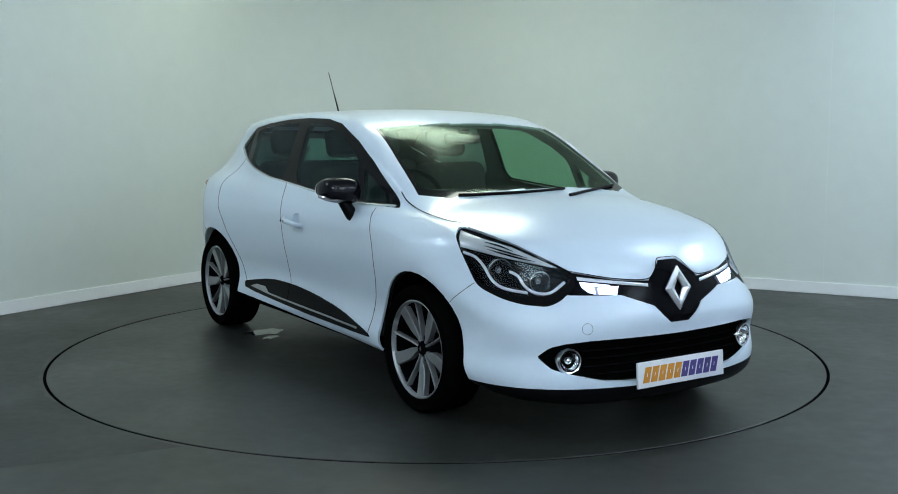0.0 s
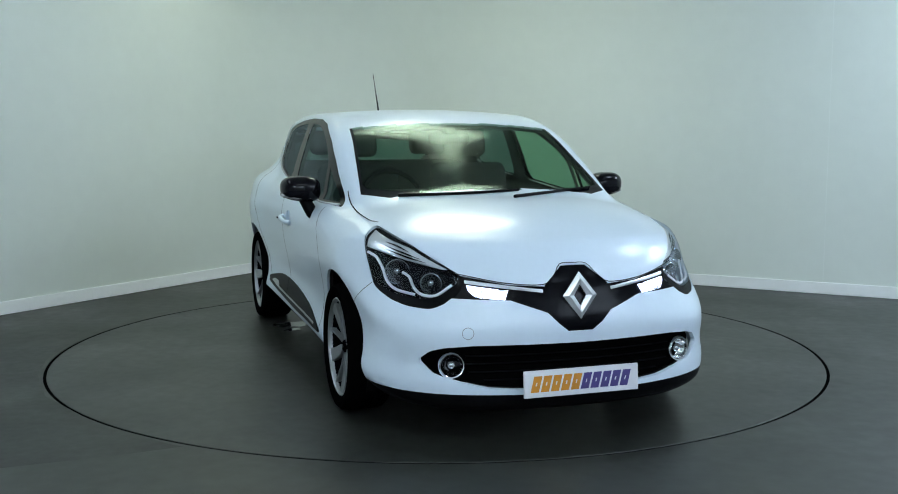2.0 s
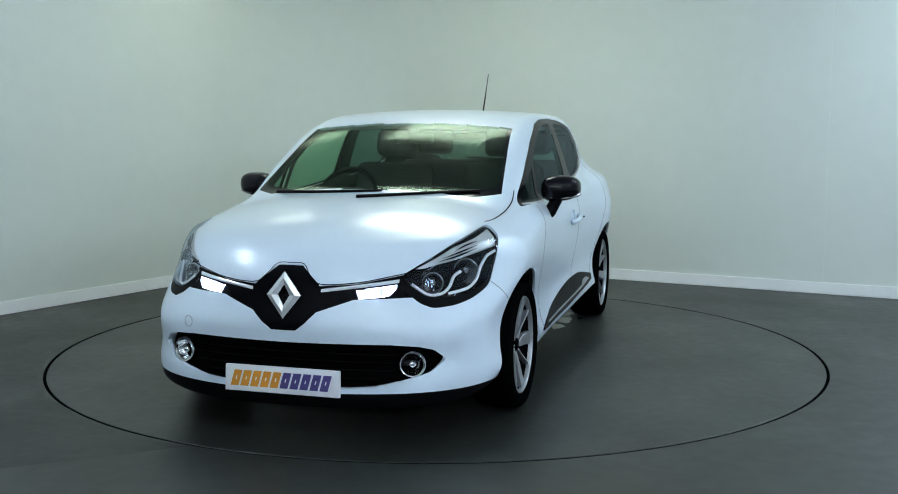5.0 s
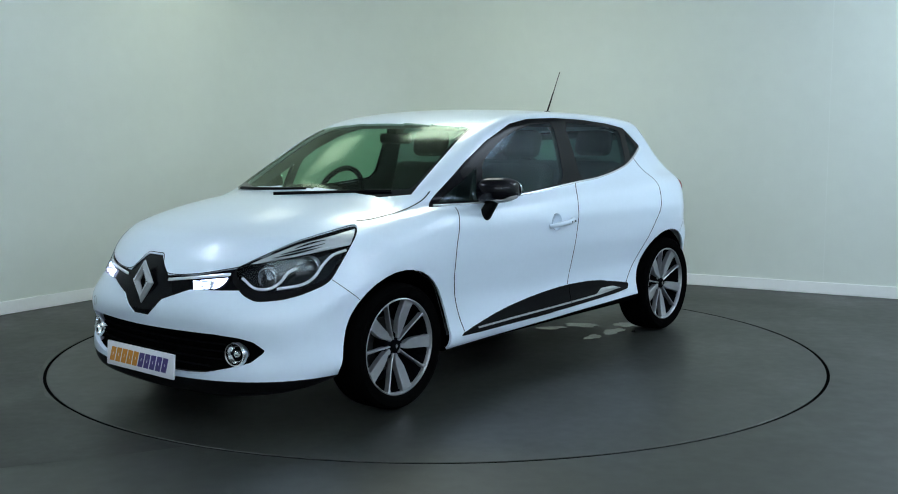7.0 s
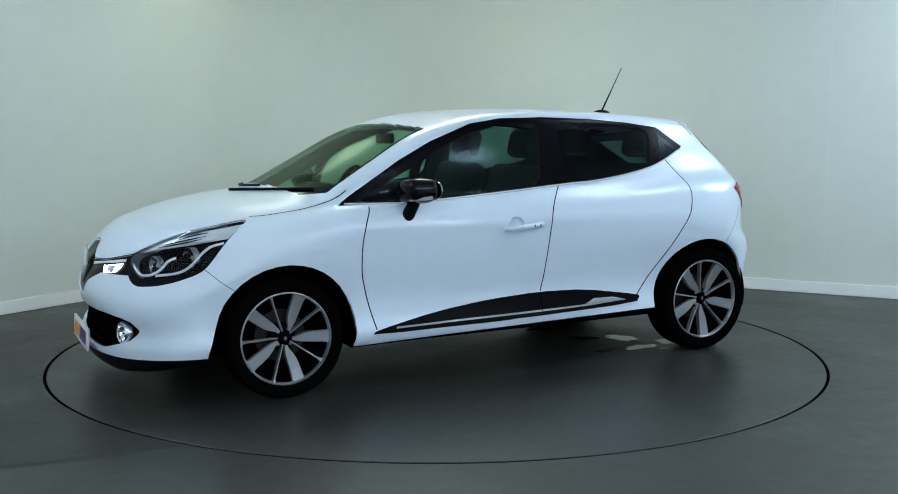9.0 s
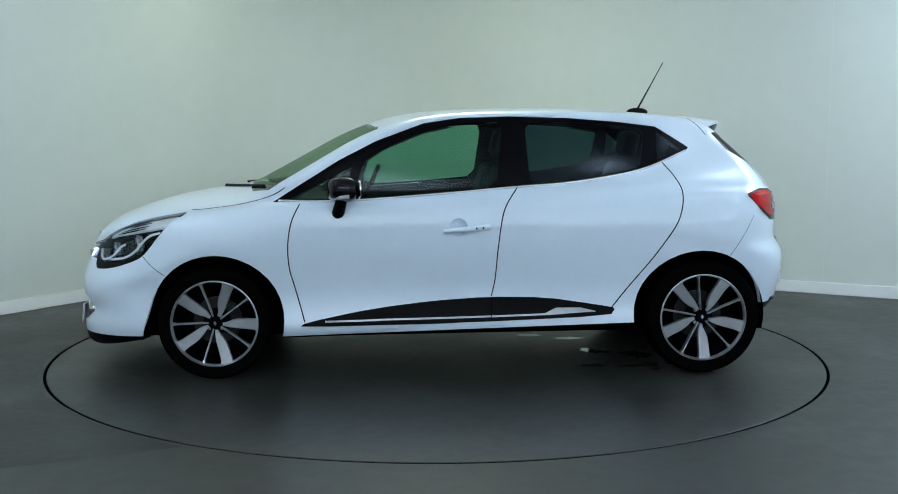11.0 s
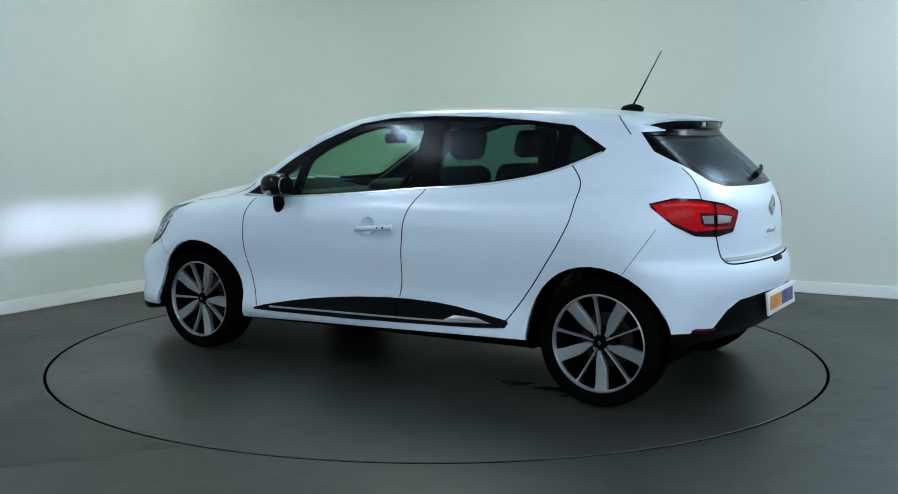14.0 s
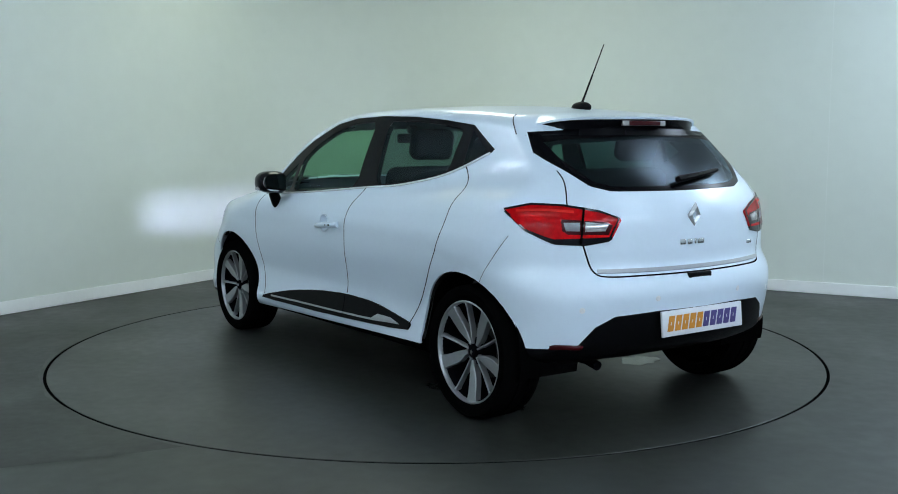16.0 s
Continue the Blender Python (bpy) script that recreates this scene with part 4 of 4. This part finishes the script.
def plate(x, z, facing, lean, parent_label):
    bm = bmesh.new()
    box(bm, (-0.006, -0.26, -0.0555), (0.006, 0.26, 0.0555), bevel=0.003)
    m = Matrix.Translation((x, 0, z)) @ Matrix.Rotation(radians(lean), 4, "Y")
    bmesh.ops.transform(bm, matrix=m, verts=bm.verts[:])
    ob = part("number_plate", bm, M_PLATE, car, parent_label)
    for k in range(10):
        bm = bmesh.new()
        y0 = (-0.225 + 0.045 * k) * facing
        w = 0.036 * facing
        sl = 0.009 * facing
        f = 0.0065 * facing
        hgt = 0.033
        st = 0.42 * w
        for a0, a1, b0, b1 in ((0, st, -hgt, hgt), (w - st, w, -hgt, hgt), (st, w - st, 0.22 * hgt, hgt), (st, w - st, -hgt, -0.22 * hgt)):
            v = [bm.verts.new((f + e, y0 + a + sl * b / hgt, b)) for e in (0, 0.0015 * facing) for a, b in ((a0, b0), (a1, b0), (a1, b1), (a0, b1))]
            for q in ((0, 1, 2, 3), (4, 5, 6, 7), (0, 1, 5, 4), (1, 2, 6, 5), (2, 3, 7, 6), (3, 0, 4, 7)):
                bm.faces.new([v[i] for i in q])
        bmesh.ops.transform(bm, matrix=m, verts=bm.verts[:])
        part("print_bar", bm, M_ORANGE if k < 5 else M_PURPLE, ob, "orange print" if k < 5 else "purple print", smooth=False)
    return ob


plate(2.132, 0.262, 1, -4, "white plate with orange and purple print")
plate(-1.924, 0.463, -1, 6, "white plate with orange and purple print")

# Added behind each day running light: a hidden diode deep in a tube, throwing light ahead.
M_DIODE = glow("diode", (0.58, 0.64, 1.0), 21000.0)
for s in (1, -1):
    p, no = hit("front", 0.375, 0.628)
    front = p.x + 0.008
    a, b, back = 0.026, 0.0115, 0.10
    bm = bmesh.new()
    for (y0, y1, z0, z1) in ((-a - 0.004, -a, -b - 0.004, b + 0.004), (a, a + 0.004, -b - 0.004, b + 0.004), (-a, a, b, b + 0.004), (-a, a, -b - 0.004, -b)):
        box(bm, (front - back, 0.375 * s + y0, 0.628 + z0), (front, 0.375 * s + y1, 0.628 + z1))
    box(bm, (front - back - 0.004, 0.375 * s - a, 0.628 - b), (front - back, 0.375 * s + a, 0.628 + b))
    part("diode_tube", bm, M_GREY, grille, "added grey tube that shapes the running light's beam", smooth=False)
    bm = bmesh.new()
    box(bm, (front - back, 0.375 * s - 0.012, 0.628 - 0.005), (front - back + 0.002, 0.375 * s + 0.012, 0.628 + 0.005))
    part("diode", bm, M_DIODE, grille, "added hidden diode casting the running light's beam", smooth=False)

bm = bmesh.new()
x = hit("rear", 0.01, 0.658)[0].x
box(bm, (x - 0.004, -0.075, 0.646), (x + 0.02, 0.075, 0.672), bevel=0.006)
part("tailgate_release", bm, M_PLASTIC, tailgate, "dark release grip")

# ---- mirrors, handles, aerial, wipers ----
for s in (1, -1):
    bm = bmesh.new()
    bmesh.ops.create_uvsphere(bm, u_segments=32, v_segments=20, radius=1)
    for v in bm.verts:
        x, y, z = v.co
        x, y, z = (math.copysign(abs(c) ** 0.72, c) for c in (x, y, z))
        x = 0.605 + (x * 0.095 if x > 0 else x * 0.058)
        z = 0.996 + z * (0.068 if z > 0 else 0.066 - 0.012 * y)
        v.co = (x - 0.02 * y, (0.882 + y * 0.100) * s, z)
    mirror = part("door_mirror", bm, M_BLACK, doors[s], "gloss black door mirror")
    bm = bmesh.new()
    prism(bm, hull(rounded([(0.808, 0.945), (0.965, 0.95), (0.972, 1.045), (0.82, 1.05)], 3)), 0.539, 0.545, lambda u, v, d: (d - 0.02 * (u - 0.885) / 0.093, u * s, v))
    part("mirror_glass", bm, M_MIRROR, mirror, "silver mirror glass")
    bm = bmesh.new()
    tube(bm, [(0.655, 0.795 * s, 0.845), (0.645, 0.83 * s, 0.875), (0.625, 0.865 * s, 0.945)], 0.036, 14, 0.03)
    part("mirror_arm", bm, M_PLASTIC, mirror, "black plastic arm")
    bm = bmesh.new()
    tube(bm, [(0.685, 0.84 * s, 0.958), (0.665, 0.92 * s, 0.955), (0.625, 0.968 * s, 0.962), (0.58, 0.975 * s, 0.967)], 0.012, 8, 0.010)
    part("indicator", bm, M_CLEAR, mirror, "clear indicator strip")
    # front door handle: a cup, a bar and its lock
    p, no = hit("side", -0.02, 0.795)
    bm = bmesh.new()
    p, no = hit("side", 0.020, 0.797)
    lathe(bm, [(0.0465, 0.003), (0.0455, -0.0005), (0.040, -0.010), (0.026, -0.019), (0.010, -0.022), (0.001, -0.0225)], (0, 0, 0), 32, "y")
    bmesh.ops.transform(bm, matrix=Matrix.Diagonal((1, s, 1, 1)) @ Matrix.Translation(p) @ no.to_track_quat("Y", "Z").to_matrix().to_4x4(), verts=bm.verts[:])
    handle = part("door_handle", bm, M_PAINT, doors[s], "white door handle")
    bm = bmesh.new()
    pts = [(0.095, p.y + 0.004, 0.776), (0.06, p.y + 0.028, 0.781), (0.0, p.y + 0.032, 0.787), (-0.08, p.y + 0.030, 0.793), (-0.14, p.y + 0.006, 0.797)]
    tube(bm, [(a, b * s, c) for a, b, c in pts], 0.012, 10, 0.016)
    part("grip", bm, M_PAINT, handle)
    bm = bmesh.new()
    bmesh.ops.create_uvsphere(bm, u_segments=14, v_segments=8, radius=0.006, matrix=Matrix.Translation((-0.07, (p.y + 0.041) * s, 0.793)))
    part("button", bm, M_BLACK, handle)
    bm = bmesh.new()
    bmesh.ops.create_uvsphere(bm, u_segments=14, v_segments=8, radius=0.005, matrix=Matrix.Translation((-0.105, (p.y + 0.043) * s, 0.795)))
    part("lock", bm, M_BLACK, handle)
    # parking sensors
    for y, z in ((0.60, 0.54), (0.26, 0.575)):
        p, no = hit("rear", y, z)
        bm = bmesh.new()
        lathe(bm, [(0.001, 0.002), (0.009, 0.002), (0.011, 0.0), (0.013, 0.0005)], (0, 0, 0), 20, "x")
        bmesh.ops.transform(bm, matrix=Matrix.Translation((p.x, p.y * s, p.z)) @ Vector((no.x, no.y * s, no.z)).to_track_quat("X", "Z").to_matrix().to_4x4(), verts=bm.verts[:])
        part("parking_sensor", bm, M_PLATE, car)
    patch("rear_reflector", "rear", [(0.575, 0.385), (0.70, 0.392), (0.70, 0.368), (0.575, 0.362)], M_DARKRED, car, 0.006, (s,), thick=0.006, label="thin red reflector")

bm = bmesh.new()
bmesh.ops.create_uvsphere(bm, u_segments=20, v_segments=10, radius=1, matrix=Matrix.Translation((-1.115, 0, 1.412)) @ Matrix.Diagonal((0.066, 0.032, 0.028, 1)))
aerial = part("aerial", bm, M_PLASTIC, car, "black roof aerial")
bm = bmesh.new()
tube(bm, [(-1.12, 0, 1.436), (-1.155, 0, 1.50), (-1.19, 0, 1.565)], 0.006, 8, 0.004)
tube(bm, [(-1.19, 0, 1.565), (-1.268, 0, 1.71)], 0.0032, 6, 0.0025)
part("mast", bm, M_PLASTIC, aerial)

# windscreen wipers lie along the foot of the glass
for a, b in (((-0.50, 0.978), (0.10, 0.998)), ((0.02, 0.974), (0.56, 0.998))):
    bm = bmesh.new()
    pts = []
    for i in range(13):
        y, z = a[0] + (b[0] - a[0]) * i / 12, a[1] + (b[1] - a[1]) * i / 12
        p, no = hit("front", abs(y), z)
        pts.append((p.x + no.x * 0.007, y, p.z + no.z * 0.007))
    tube(bm, pts, 0.009, 8, 0.006)
    part("wiper", bm, M_PLASTIC, car, "black windscreen wiper")
bm = bmesh.new()
pts = []
for i in range(9):
    y, z = 0.03 - 0.33 * i / 8, 1.062 + 0.035 * i / 8
    p, no = hit("rear", abs(y), z)
    pts.append((p.x + no.x * 0.022, y, p.z + no.z * 0.022))
tube(bm, pts, 0.016, 8, 0.009)
part("rear_wiper", bm, M_PLASTIC, tailgate, "black rear wiper")

# ---- wheels in their arches ----
M_RUST = mat("brake_iron", (0.02, 0.019, 0.018), 0.5, metal=0.6, noise_scale=40, noise_amount=0.3)
def wheel_parts(parent, spin):
    bm = bmesh.new()
    lathe(bm, [(0.232, 0.088), (0.240, 0.098), (0.262, 0.107), (0.285, 0.105), (0.297, 0.092), (0.3025, 0.070), (0.304, 0.045), (0.304, 0.032), (0.298, 0.031), (0.298, 0.025), (0.304, 0.024),
               (0.304, -0.024), (0.298, -0.025), (0.298, -0.031), (0.304, -0.032), (0.3025, -0.07), (0.297, -0.092), (0.285, -0.105), (0.24, -0.098), (0.232, -0.088)], (0, 0, 0), 96, "y")
    part("tyre", bm, M_RUBBER, parent, "black tyre")
    bm = bmesh.new()
    lathe(bm, [(0.233, 0.084), (0.234, 0.092), (0.229, 0.094), (0.224, 0.088), (0.222, 0.070)], (0, 0, 0), 96, "y")
    rim = part("rim", bm, M_SILVER, parent, "machined alloy rim")
    bm = bmesh.new()
    lathe(bm, [(0.223, 0.075), (0.212, 0.02), (0.205, -0.085), (0.02, -0.085)], (0, 0, 0), 64, "y")
    part("barrel", bm, M_RIMDARK, rim, "black inner barrel")
    bm = bmesh.new()
    lathe(bm, [(0.02, -0.02), (0.13, -0.02), (0.13, -0.035), (0.02, -0.035)], (0, 0, 0), 48, "y")
    part("brake_disc", bm, M_RUST, rim, "dark brake disc")
    dish = lambda r: 0.060 + 0.022 * (r / 0.22) ** 2
    # (radius, offset of one edge, offset of the other) along a blade
    PETAL = [(0.040, -0.004, 0.012), (0.062, -0.008, 0.016), (0.085, -0.020, 0.019), (0.115, -0.031, 0.019), (0.15, -0.036, 0.018), (0.19, -0.039, 0.017), (0.212, -0.042, 0.018), (0.2245, -0.048, 0.024)]
    THIN = [(0.035, -0.004, 0.004), (0.12, -0.0036, 0.0036), (0.205, -0.0042, 0.0042), (0.216, -0.007, 0.007), (0.2245, -0.012, 0.012)]
    for k in range(5):
        for rows, ang, m, label in ((PETAL, 55 + 72 * k + spin, M_SILVER, "broad machined blade"), (THIN, 97 + 72 * k + spin, M_SILVER, "slim machined spoke")):
            a = radians(ang)
            ex, ez = -math.cos(a), math.sin(a)
            tx, tz = -math.sin(a), -math.cos(a)
            bm = bmesh.new()
            prev = None
            for r, lo, hi in rows:
                y = dish(r)
                ring = []
                for o, d in ((lo, -0.03), (lo, -0.002), (lo + 0.002, 0.0), (hi - 0.002, 0.0), (hi, -0.002), (hi, -0.03)):
                    ring.append(bm.verts.new((ex * r + tx * o, y + d, ez * r + tz * o)))
                if prev:
                    for j in range(5):
                        bm.faces.new((prev[j], prev[j + 1], ring[j + 1], ring[j]))
                else:
                    bm.faces.new(ring)
                prev = ring
            part("spoke", bm, m, rim)
    bm = bmesh.new()
    lathe(bm, [(0.001, 0.068), (0.024, 0.068), (0.029, 0.064), (0.032, 0.05), (0.060, 0.046), (0.066, 0.03), (0.07, -0.02)], (0, 0, 0), 40, "y")
    hub = part("hub", bm, M_RIMDARK, rim, "black hub and centre cap")
    bm = bmesh.new()
    prism(bm, [(0, 0.013), (0.009, 0), (0, -0.013), (-0.009, 0)], 0.067, 0.0695, lambda u, v, d: (u, d, v))
    part("cap_mark", bm, M_CHROME, hub, "small bright diamond", smooth=False)
    for k in range(4):
        a = math.pi / 4 + math.pi / 2 * k
        bm = bmesh.new()
        lathe(bm, [(0.001, 0.052), (0.008, 0.052), (0.009, 0.046), (0.009, 0.04)], (0.046 * math.cos(a), 0, 0.046 * math.sin(a)), 10, "y")
        part("wheel_nut", bm, M_GREY, hub)


for x, size, sides, arch in ((1.2945, 0.974, ((1, 0.744, 12), (-1, 0.752, 0)), ARCH_F), (-1.2945, 1.0, ((1, 0.742, 0), (-1, 0.742, -14)), ARCH_R)):
    for s, out, spin in sides:
        w = empty("wheel")
        w.parent = car
        tagged(w, "black and silver five-blade alloy wheel")
        wheel_parts(w, spin)
        w.matrix_basis = pose(x, out * s, 0.304 * size, 0, 0, 0 if s > 0 else 180) @ Matrix.Scale(size, 4)
        # liner of the arch
        bm = bmesh.new()
        n = 36
        rows = []
        for i in range(n + 1):
            a = radians(-25 + 230 * i / n)
            ca, sa = math.cos(a), math.sin(a)
            rows.append([bm.verts.new((arch[0] + ca * r, y * s, max(0.235, arch[1] + sa * r))) for r, y in ((arch[2] + 0.004, 0.80), (arch[2] + 0.012, 0.48), (0.02, 0.48))])
        for p0, p1 in zip(rows, rows[1:]):
            for j in range(2):
                bm.faces.new((p0[j], p0[j + 1], p1[j + 1], p1[j]))
        part("arch_liner", bm, M_UNDER, car, "black wheel arch liner")
bm = bmesh.new()
box(bm, (-1.25, -0.55, 0.18), (1.75, 0.55, 0.30), bevel=0.03)
part("floor_pan", bm, M_UNDER, car, "black floor pan")
bm = bmesh.new()
tube(bm, [(-1.30, 0.36, 0.262), (-1.58, 0.37, 0.262), (-1.66, 0.38, 0.250)], 0.022, 14)
part("exhaust", bm, M_RIMDARK, car, "short dark exhaust pipe")

# ---- cabin ----
def seat(x, y, wide, parent):
    ob = empty("seat")
    ob.parent = parent
    tagged(ob, "dark cloth seat")
    bm = bmesh.new()
    box(bm, (x - 0.02, y - wide / 2, 0.45), (x + 0.48, y + wide / 2, 0.62), bevel=0.05)
    part("cushion", bm, M_CABIN, ob)
    bm = bmesh.new()
    box(bm, (-0.07, -wide / 2, 0.0), (0.07, wide / 2, 0.60), pose(x - 0.02, y, 0.52, 0, -14, 0), bevel=0.06)
    part("backrest", bm, M_CABIN, ob)
    for o in ([0] if wide < 0.7 else [-0.36, 0.36]):
        bm = bmesh.new()
        box(bm, (-0.05, -0.13, 0.64), (0.05, 0.13, 0.81), pose(x - 0.02, y + o, 0.52, 0, -14, 0), bevel=0.045)
        part("headrest", bm, M_CABIN, ob)


seat(-0.12, 0.36, 0.50, car)
seat(-0.12, -0.36, 0.50, car)
seat(-0.95, 0.0, 1.20, car)
bm = bmesh.new()
box(bm, (0.70, -0.68, 0.62), (1.10, 0.68, 0.93), pose(0, 0, 0, 0, 0, 0), bevel=0.07)
box(bm, (0.62, -0.55, 0.78), (0.80, -0.19, 0.99), bevel=0.05)
part("dashboard", bm, M_CABIN, car, "dark dashboard")
bm = bmesh.new()
N, K = 40, 10
rings = []
for i in range(N):
    a = 2 * math.pi * i / N
    rings.append([bm.verts.new(((0.016 * math.sin(b)), (0.175 + 0.016 * math.cos(b)) * math.cos(a), (0.175 + 0.016 * math.cos(b)) * math.sin(a))) for b in [2 * math.pi * k / K for k in range(K)]])
for i in range(N):
    p0, p1 = rings[i], rings[(i + 1) % N]
    for k in range(K):
        bm.faces.new((p0[k], p0[(k + 1) % K], p1[(k + 1) % K], p1[k]))
box(bm, (-0.01, -0.165, -0.025), (0.02, 0.165, 0.025), bevel=0.008)
box(bm, (-0.01, -0.02, -0.165), (0.02, 0.02, 0.0), bevel=0.008)
box(bm, (-0.02, -0.06, -0.06), (0.06, 0.06, 0.06), bevel=0.02)
bmesh.ops.transform(bm, matrix=pose(0.52, -0.36, 0.92, 0, -24, 0), verts=bm.verts[:])
part("steering_wheel", bm, M_PLASTIC, car, "black steering wheel")
bm = bmesh.new()
box(bm, (0.40, -0.12, 1.225), (0.43, 0.12, 1.285), bevel=0.02)
box(bm, (0.41, -0.03, 1.28), (0.45, 0.03, 1.335), bevel=0.012)
part("rear_view_mirror", bm, M_PLASTIC, car, "black rear-view mirror")
bm = bmesh.new()
box(bm, (-1.70, -0.52, 0.93), (-1.28, 0.52, 0.955), bevel=0.01)
part("parcel_shelf", bm, M_CABIN, car, "dark parcel shelf")

# ---- turntable ----
turntable = tagged(empty("turntable"), "round dark grey turntable flush with the floor", "turntable")
bm = bmesh.new()
lathe(bm, [(0.001, 0.0), (1.0, 0.0), (DISC - 0.003, 0.0), (DISC, -0.003), (DISC, -0.06)], (0, 0, 0), 160, "z")
part("disc", bm, M_DISC, turntable)
bm = bmesh.new()
lathe(bm, [(DISC - 0.001, -0.0025), (DISC + 0.007, -0.0012), (DISC + 0.0165, -0.0025), (DISC + 0.0165, -0.05)], (0, 0, 0), 160, "z")
part("rim_seal", bm, M_GAP, turntable, "black gap seal round the disc")


def stain(x, y, w, h, turn, seed):
    """A thin wet splash with a ragged outline, in the car's place on the disc."""
    rnd = random.Random(seed)
    bm = bmesh.new()
    n = 26
    pts = []
    for i in range(n):
        a = 2 * math.pi * i / n
        k = 0.55 + 0.45 * rnd.random()
        p = Vector((w * k * math.cos(a), h * k * math.sin(a), 0))
        p.rotate(Euler((0, 0, radians(turn))))
        pts.append(bm.verts.new((x - 0.0908 + p.x, y - 0.0416 + p.y, 0.0012)))
    bm.faces.new(pts)
    part("stain", bm, M_STAIN, turntable, "shiny wet splash mark", smooth=False)


STAINS = [(-0.90, -0.66, 0.11, 0.16, 10), (-0.72, -0.70, 0.05, 0.08, 40), (-0.83, 0.24, 0.06, 0.14, 60), (-1.05, 0.35, 0.10, 0.14, 20), (-0.75, 0.62, 0.12, 0.05, 10), (-1.0, 0.62, 0.16, 0.06, 5), (-1.25, 0.56, 0.10, 0.09, 30), (-0.50, -0.25, 0.11, 0.05, 0), (-0.75, -0.15, 0.13, 0.05, 0), (-1.08, 0.72, 0.03, 0.02, 0)]
for k, st in enumerate(STAINS):
    stain(*st, k)


# ---- what moves ----
TURNS = [(0.0, -57.6), (0.5, -58.69), (1.0, -61.56), (1.5, -65.83), (2.0, -71.87), (2.5, -77.74), (3.0, -84.0), (3.5, -89.84), (4.0, -96.07), (4.2, -98.45),
         (4.5, -101.75), (5.0, -107.3), (5.5, -112.9), (6.0, -118.5), (6.5, -124.11), (7.0, -130.34), (7.5, -136.08), (8.0, -142.1), (8.5, -147.62), (9.0, -153.76),
         (9.5, -159.6), (10.0, -165.5), (10.5, -171.4), (11.0, -177.3), (11.5, -183.11), (12.0, -189.18), (12.5, -194.62), (13.0, -200.48), (13.5, -206.26),
         (14.0, -212.43), (14.5, -218.02), (15.0, -223.92), (15.5, -229.43), (16.0, -235.54)]


def motions():
    def at(deg, x, y):
        c, s = math.cos(radians(deg)), math.sin(radians(deg))
        return pose(c * x - s * y, s * x + c * y, 0, 0, 0, deg)
    walk(car, [(t, at(d, -0.0908, -0.0416)) for t, d in TURNS])
    walk(turntable, [(t, at(d, 0, 0)) for t, d in TURNS])


motions()
